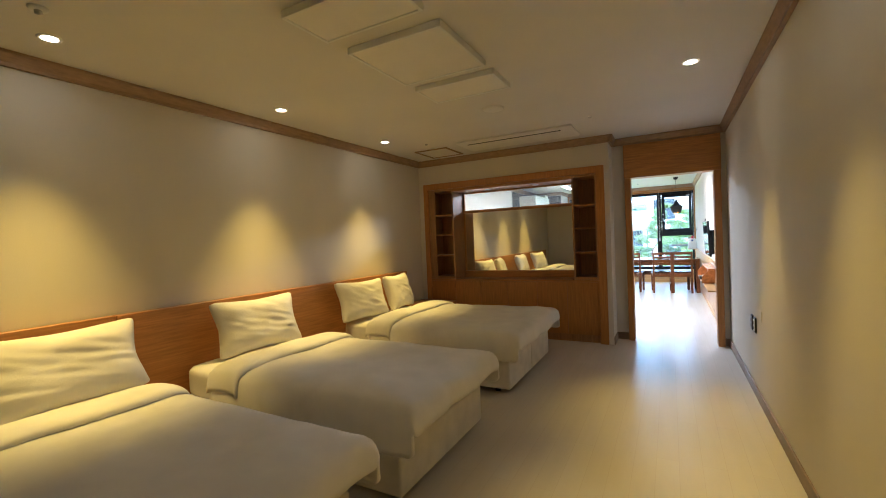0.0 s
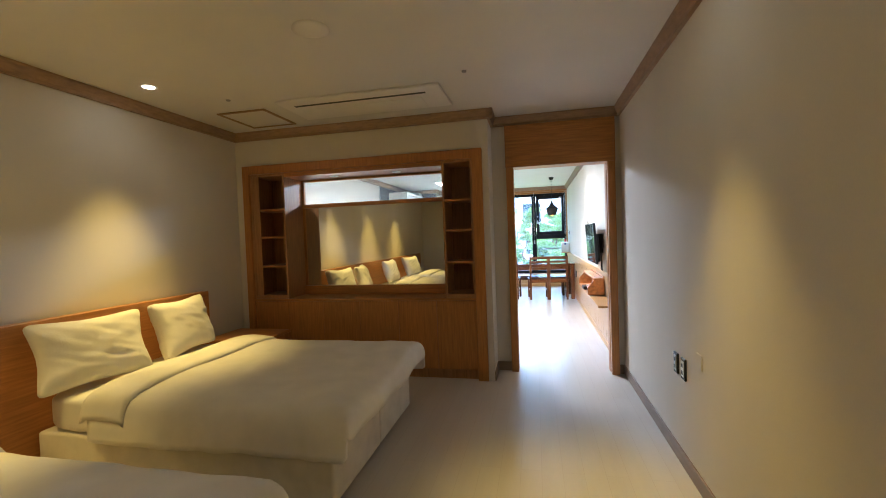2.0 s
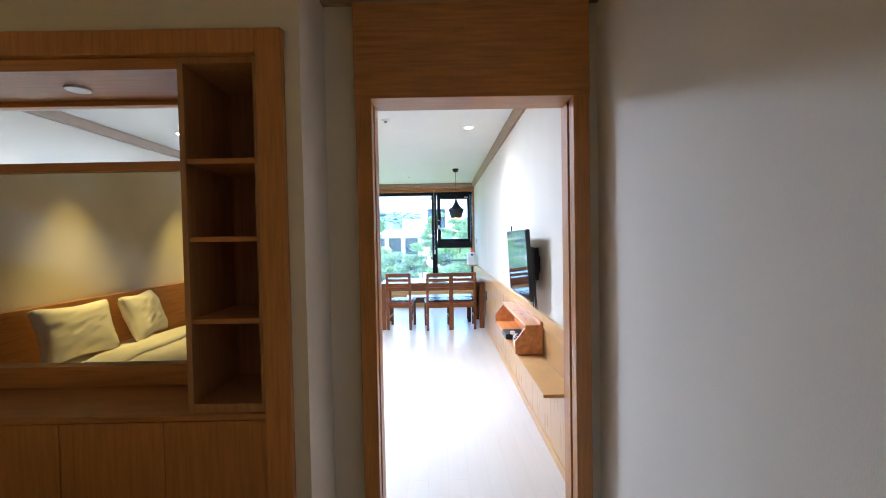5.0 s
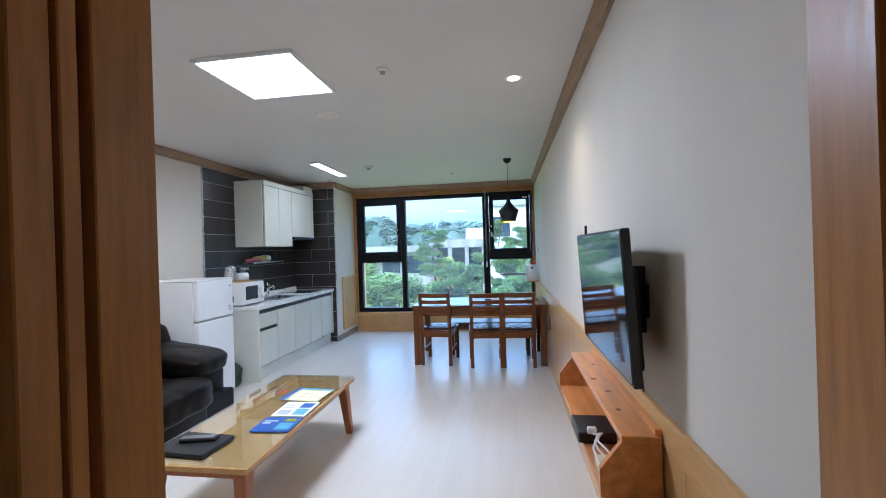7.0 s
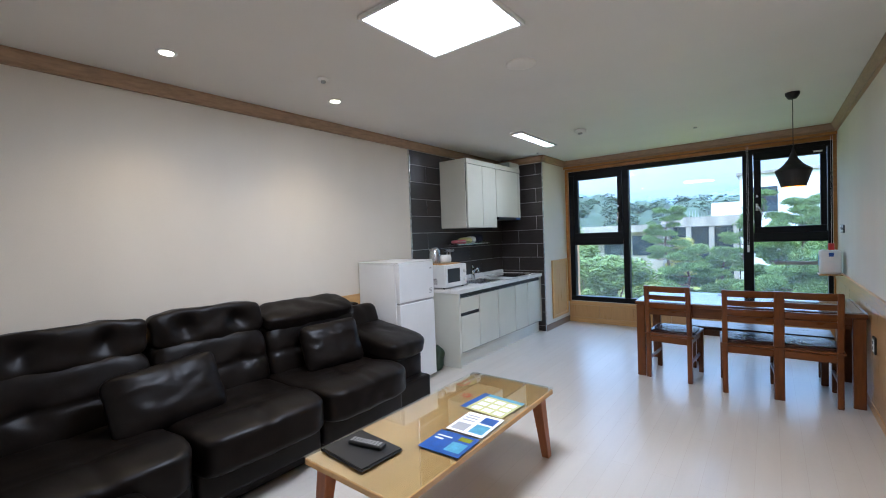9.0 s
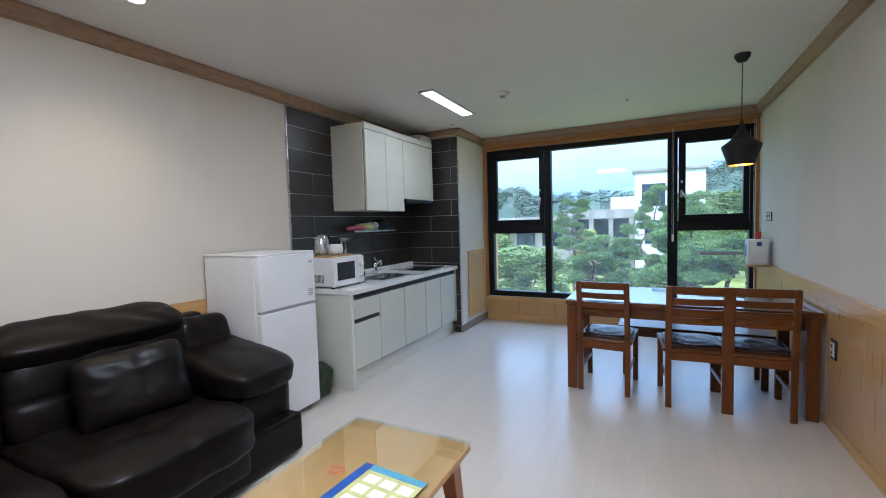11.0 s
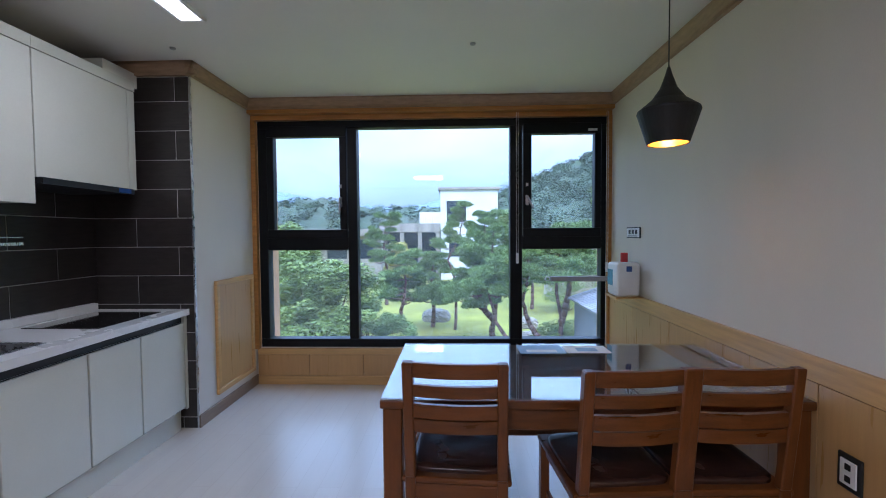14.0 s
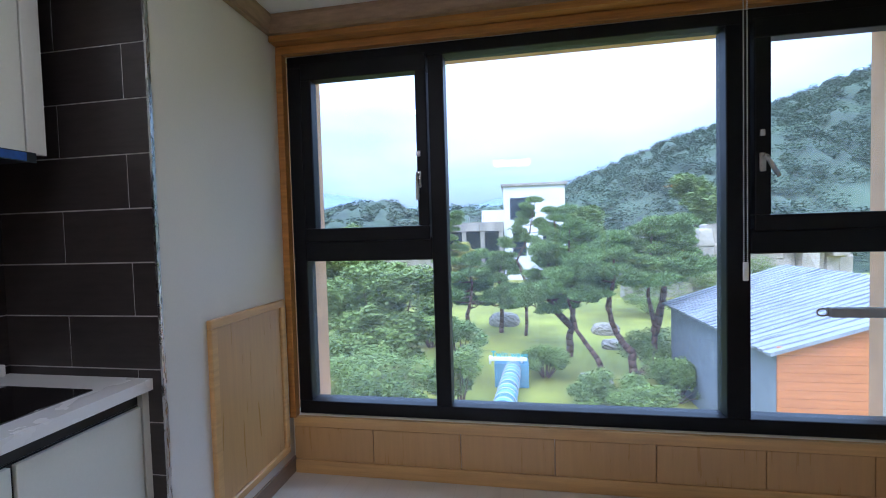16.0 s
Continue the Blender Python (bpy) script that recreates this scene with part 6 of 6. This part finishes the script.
me = bpy.data.meshes.new_from_object(tmp.evaluated_get(bpy.context.evaluated_depsgraph_get()))
bpy.data.objects.remove(tmp)
me.materials.append(SIGNT)
me.transform(Matrix.Translation((x - 0.72, y - 0.05, GZ + 1.21)) @ Matrix.Rotation(radians(90), 4, "X"))
lt = new("sign_letters", me)
lt.parent, lt.matrix_parent_inverse = sl, Matrix.Translation(-sl.location)

# trees and shrubs
PINES = "tall spreading pine with dark layered needles"
pine(5.7, 19.8, [[(0, 0, 0), (0.05, 0, 1.2), (0.2, 0.1, 2.4), (-0.1, 0, 4.0), (0.1, 0, 6.2)], [(0.1, 0, 1.5), (-0.7, 0.2, 2.3), (-1.0, 0, 3.2), (-0.9, 0, 4.6)]], 3, PINES, 0.19, 1.7, 0.45)
pine(6.1, 16.4, [[(0, 0, 0), (-0.3, 0, 1.0), (-1.0, 0.2, 2.1), (-1.3, 0.2, 3.3), (-1.0, 0.2, 4.3)]], 8, "leaning pine with a bare bent stem", 0.13, 1.1, 0.72, 0.5)
pine(7.2, 16.4, [[(0, 0, 0), (0.0, 0, 1.2), (-0.6, 0.1, 1.9), (-0.9, 0, 3.0), (-0.6, 0, 4.3), (-0.8, 0, 5.6)], [(0.1, 0, 0.1), (0.75, 0, 0.9), (0.85, 0, 2.2), (0.6, 0.1, 3.4), (0.75, 0, 5.8)], [(0.85, 0, 2.0), (1.15, 0.2, 3.2), (1.2, 0.1, 4.6), (1.35, 0, 6.2)]], 11, "pine with several forking reddish stems", 0.17, 1.35, 0.64)
pine(4.4, 24, [[(0, 0, 0), (0.1, 0, 3.0), (-0.4, 0, 4.4), (0.3, 0, 6.0), (0.7, 0, 7.8)]], 17, "slender young pine with sparse needles", 0.10, 0.9, 0.66, 0.42, 170)
pine(3.1, 25, [[(0, 0, 0), (0.1, 0, 1.4), (-0.1, 0, 2.8), (0.2, 0, 4.6)]], 37, PINES, 0.16, 1.5, 0.32)
pine(1.2, 24, [[(0, 0, 0), (-0.1, 0, 1.4), (0.2, 0, 2.8), (0.0, 0, 4.7)]], 31, PINES, 0.16, 1.5, 0.32)
pine(8.0, 31, [[(0, 0, 0), (0.1, 0, 2.5), (-0.2, 0, 5.0), (0.1, 0, 7.4)]], 21, PINES, 0.17, 1.8, 0.45, 0.75)
pine(0.2, 34, [[(0, 0, 0), (0.1, 0, 2.5), (-0.2, 0, 5.0), (0.1, 0, 7.4)]], 41, PINES, 0.17, 1.5, 0.5, 0.6)
pine(11.5, 30, [[(0, 0, 0), (0.1, 0, 1.8), (-0.2, 0, 3.6), (0.1, 0, 5.5)]], 47, PINES, 0.16, 1.6, 0.4, 0.7)
x, y = out(-5.2, 22); tree("garden_tree", "broad green leafy garden tree", x, y, 5.2, 2.4, 51, LEAF2, 3, flat=0.7, low=0.25, leaf=0.12)
x, y = out(-2.6, 17); tree("garden_tree", "broad green leafy garden tree", x, y, 4.7, 1.9, 57, LEAF2, 3, flat=0.7, low=0.25, leaf=0.10)
x, y = out(1.6, 40); tree("garden_tree", "small tree with yellow autumn leaves", x, y, 5.2, 1.7, 61, LEAF3, 1, flat=0.7, low=0.3, leaf=0.13)
x, y = out(-9, 33); tree("garden_tree", "broad green leafy garden tree", x, y, 6.5, 3.0, 67, LEAF2, 2, flat=0.7, low=0.25, leaf=0.16)
x, y = out(15, 44); tree("garden_tree", "broad green leafy garden tree", x, y, 8.5, 3.2, 71, LEAF2, 1, flat=0.7, low=0.25, leaf=0.2)
x, y = out(30, 50); tree("garden_tree", "broad yellowish green garden tree", x, y, 12, 4.5, 73, LEAF2, 1, flat=0.7, low=0.25, leaf=0.28)
SH = "dense green garden shrub"
for k, (a, b, hh, ss, mm) in enumerate(((-3.2, 13.2, 2.6, 1.3, LEAF2), (-1.5, 12.6, 2.2, 1.1, LEAF2), (-5.2, 15, 3.0, 1.5, LEAF2), (0.2, 13.4, 2.3, 0.9, LEAF2), (0.4, 17.5, 2.4, 1.1, LEAF), (3.9, 17.0, 1.2, 0.8, LEAF2), (4.8, 14.3, 1.0, 0.9, LEAF2), (6.0, 13.2, 1.1, 1.0, LEAF2), (7.6, 14.2, 1.5, 1.1, LEAF2), (8.6, 17.0, 1.9, 1.3, LEAF2), (-1.0, 22, 2.4, 1.3, LEAF), (14, 29, 2.6, 1.8, LEAF2), (-7, 19, 3.2, 1.7, LEAF2), (20, 33, 3.0, 2.0, LEAF2), (24, 32, 3.2, 2.2, LEAF2))):
    x, y = out(a, b)
    bush(x, y, hh, ss, 100 + k, mm, SH)
for k, (a, b, s) in enumerate(((5.6, 16.0, 0.8), (9.0, 24, 1.0), (3.6, 27, 1.3), (8.2, 21, 0.7))):
    x, y = out(a, b)
    r = thing("boulder", (x, y, GZ), "grey weathered boulder on the lawn", "boulder", "boulders on the lawn")
    bm = bmesh.new()
    soft(bm, x, y, GZ + 0.2 * s, 1.5 * s, 1.1 * s, 0.8 * s, 2.6, 8, 0.10, k * 3.3)
    part("rock", bm, ROCK, r)


# ---- kitchen tiles, piece by piece ----
def tiling(name, label, lo, hi, z0, z1, place):
    t = thing(name, place(lo, 0, z0), label, "wall tiling")
    tagged(t, kind="structure")
    bm = bmesh.new()
    a, b = place(lo, 0, z0), place(hi, 0.006, z1)
    box(bm, min(a[0], b[0]), min(a[1], b[1]), z0, max(a[0], b[0]), max(a[1], b[1]), z1)
    part("grout", bm, GROUT, t)
    shared = {}
    z, row = 2.517 - 0.203 * 13, 0
    while z < z1:
        za, zb = max(z, z0), min(z + 0.203, z1)
        x = lo - 0.6 + (0.3 if row % 2 else 0.0)
        while x < hi:
            xa, xb = max(x, lo), min(x + 0.6, hi)
            if xb - xa > 0.02 and zb - za > 0.02:
                key = (round(xb - xa, 3), round(zb - za, 3))
                w, h = xb - xa - 0.005, zb - za - 0.005
                if key not in shared:
                    p, q = place(0, 0.0062, 0), place(w, 0.0105, 0)
                    o = place(0, 0, 0)
                    bm = boxes((min(p[0], q[0]) - o[0], min(p[1], q[1]) - o[1], 0, max(p[0], q[0]) - o[0], max(p[1], q[1]) - o[1], h), bevel=0.001)
                    me = bpy.data.meshes.new("tile")
                    bm.to_mesh(me)
                    bm.free()
                    me.materials.append(TILE)
                    shared[key] = me
                ob = new("tile", shared[key])
                ob.parent = t
                ob.matrix_parent_inverse = Matrix.Translation(-t.location)
                ob.location = place(xa + 0.0025, 0, za + 0.0025)
            x += 0.6
        z += 0.203
        row += 1


tiling("wall_tiles_kitchen", "charcoal kitchen wall tiles with pale grout", 10.0, 12.098, 0.80, 2.482, lambda a, d, z: (XL + d, a, z))
tiling("wall_tiles_pier", "charcoal wall tiles on the pier", XL + 0.012, -2.537, 0.0, 2.482, lambda a, d, z: (a, 12.098 - d, z))
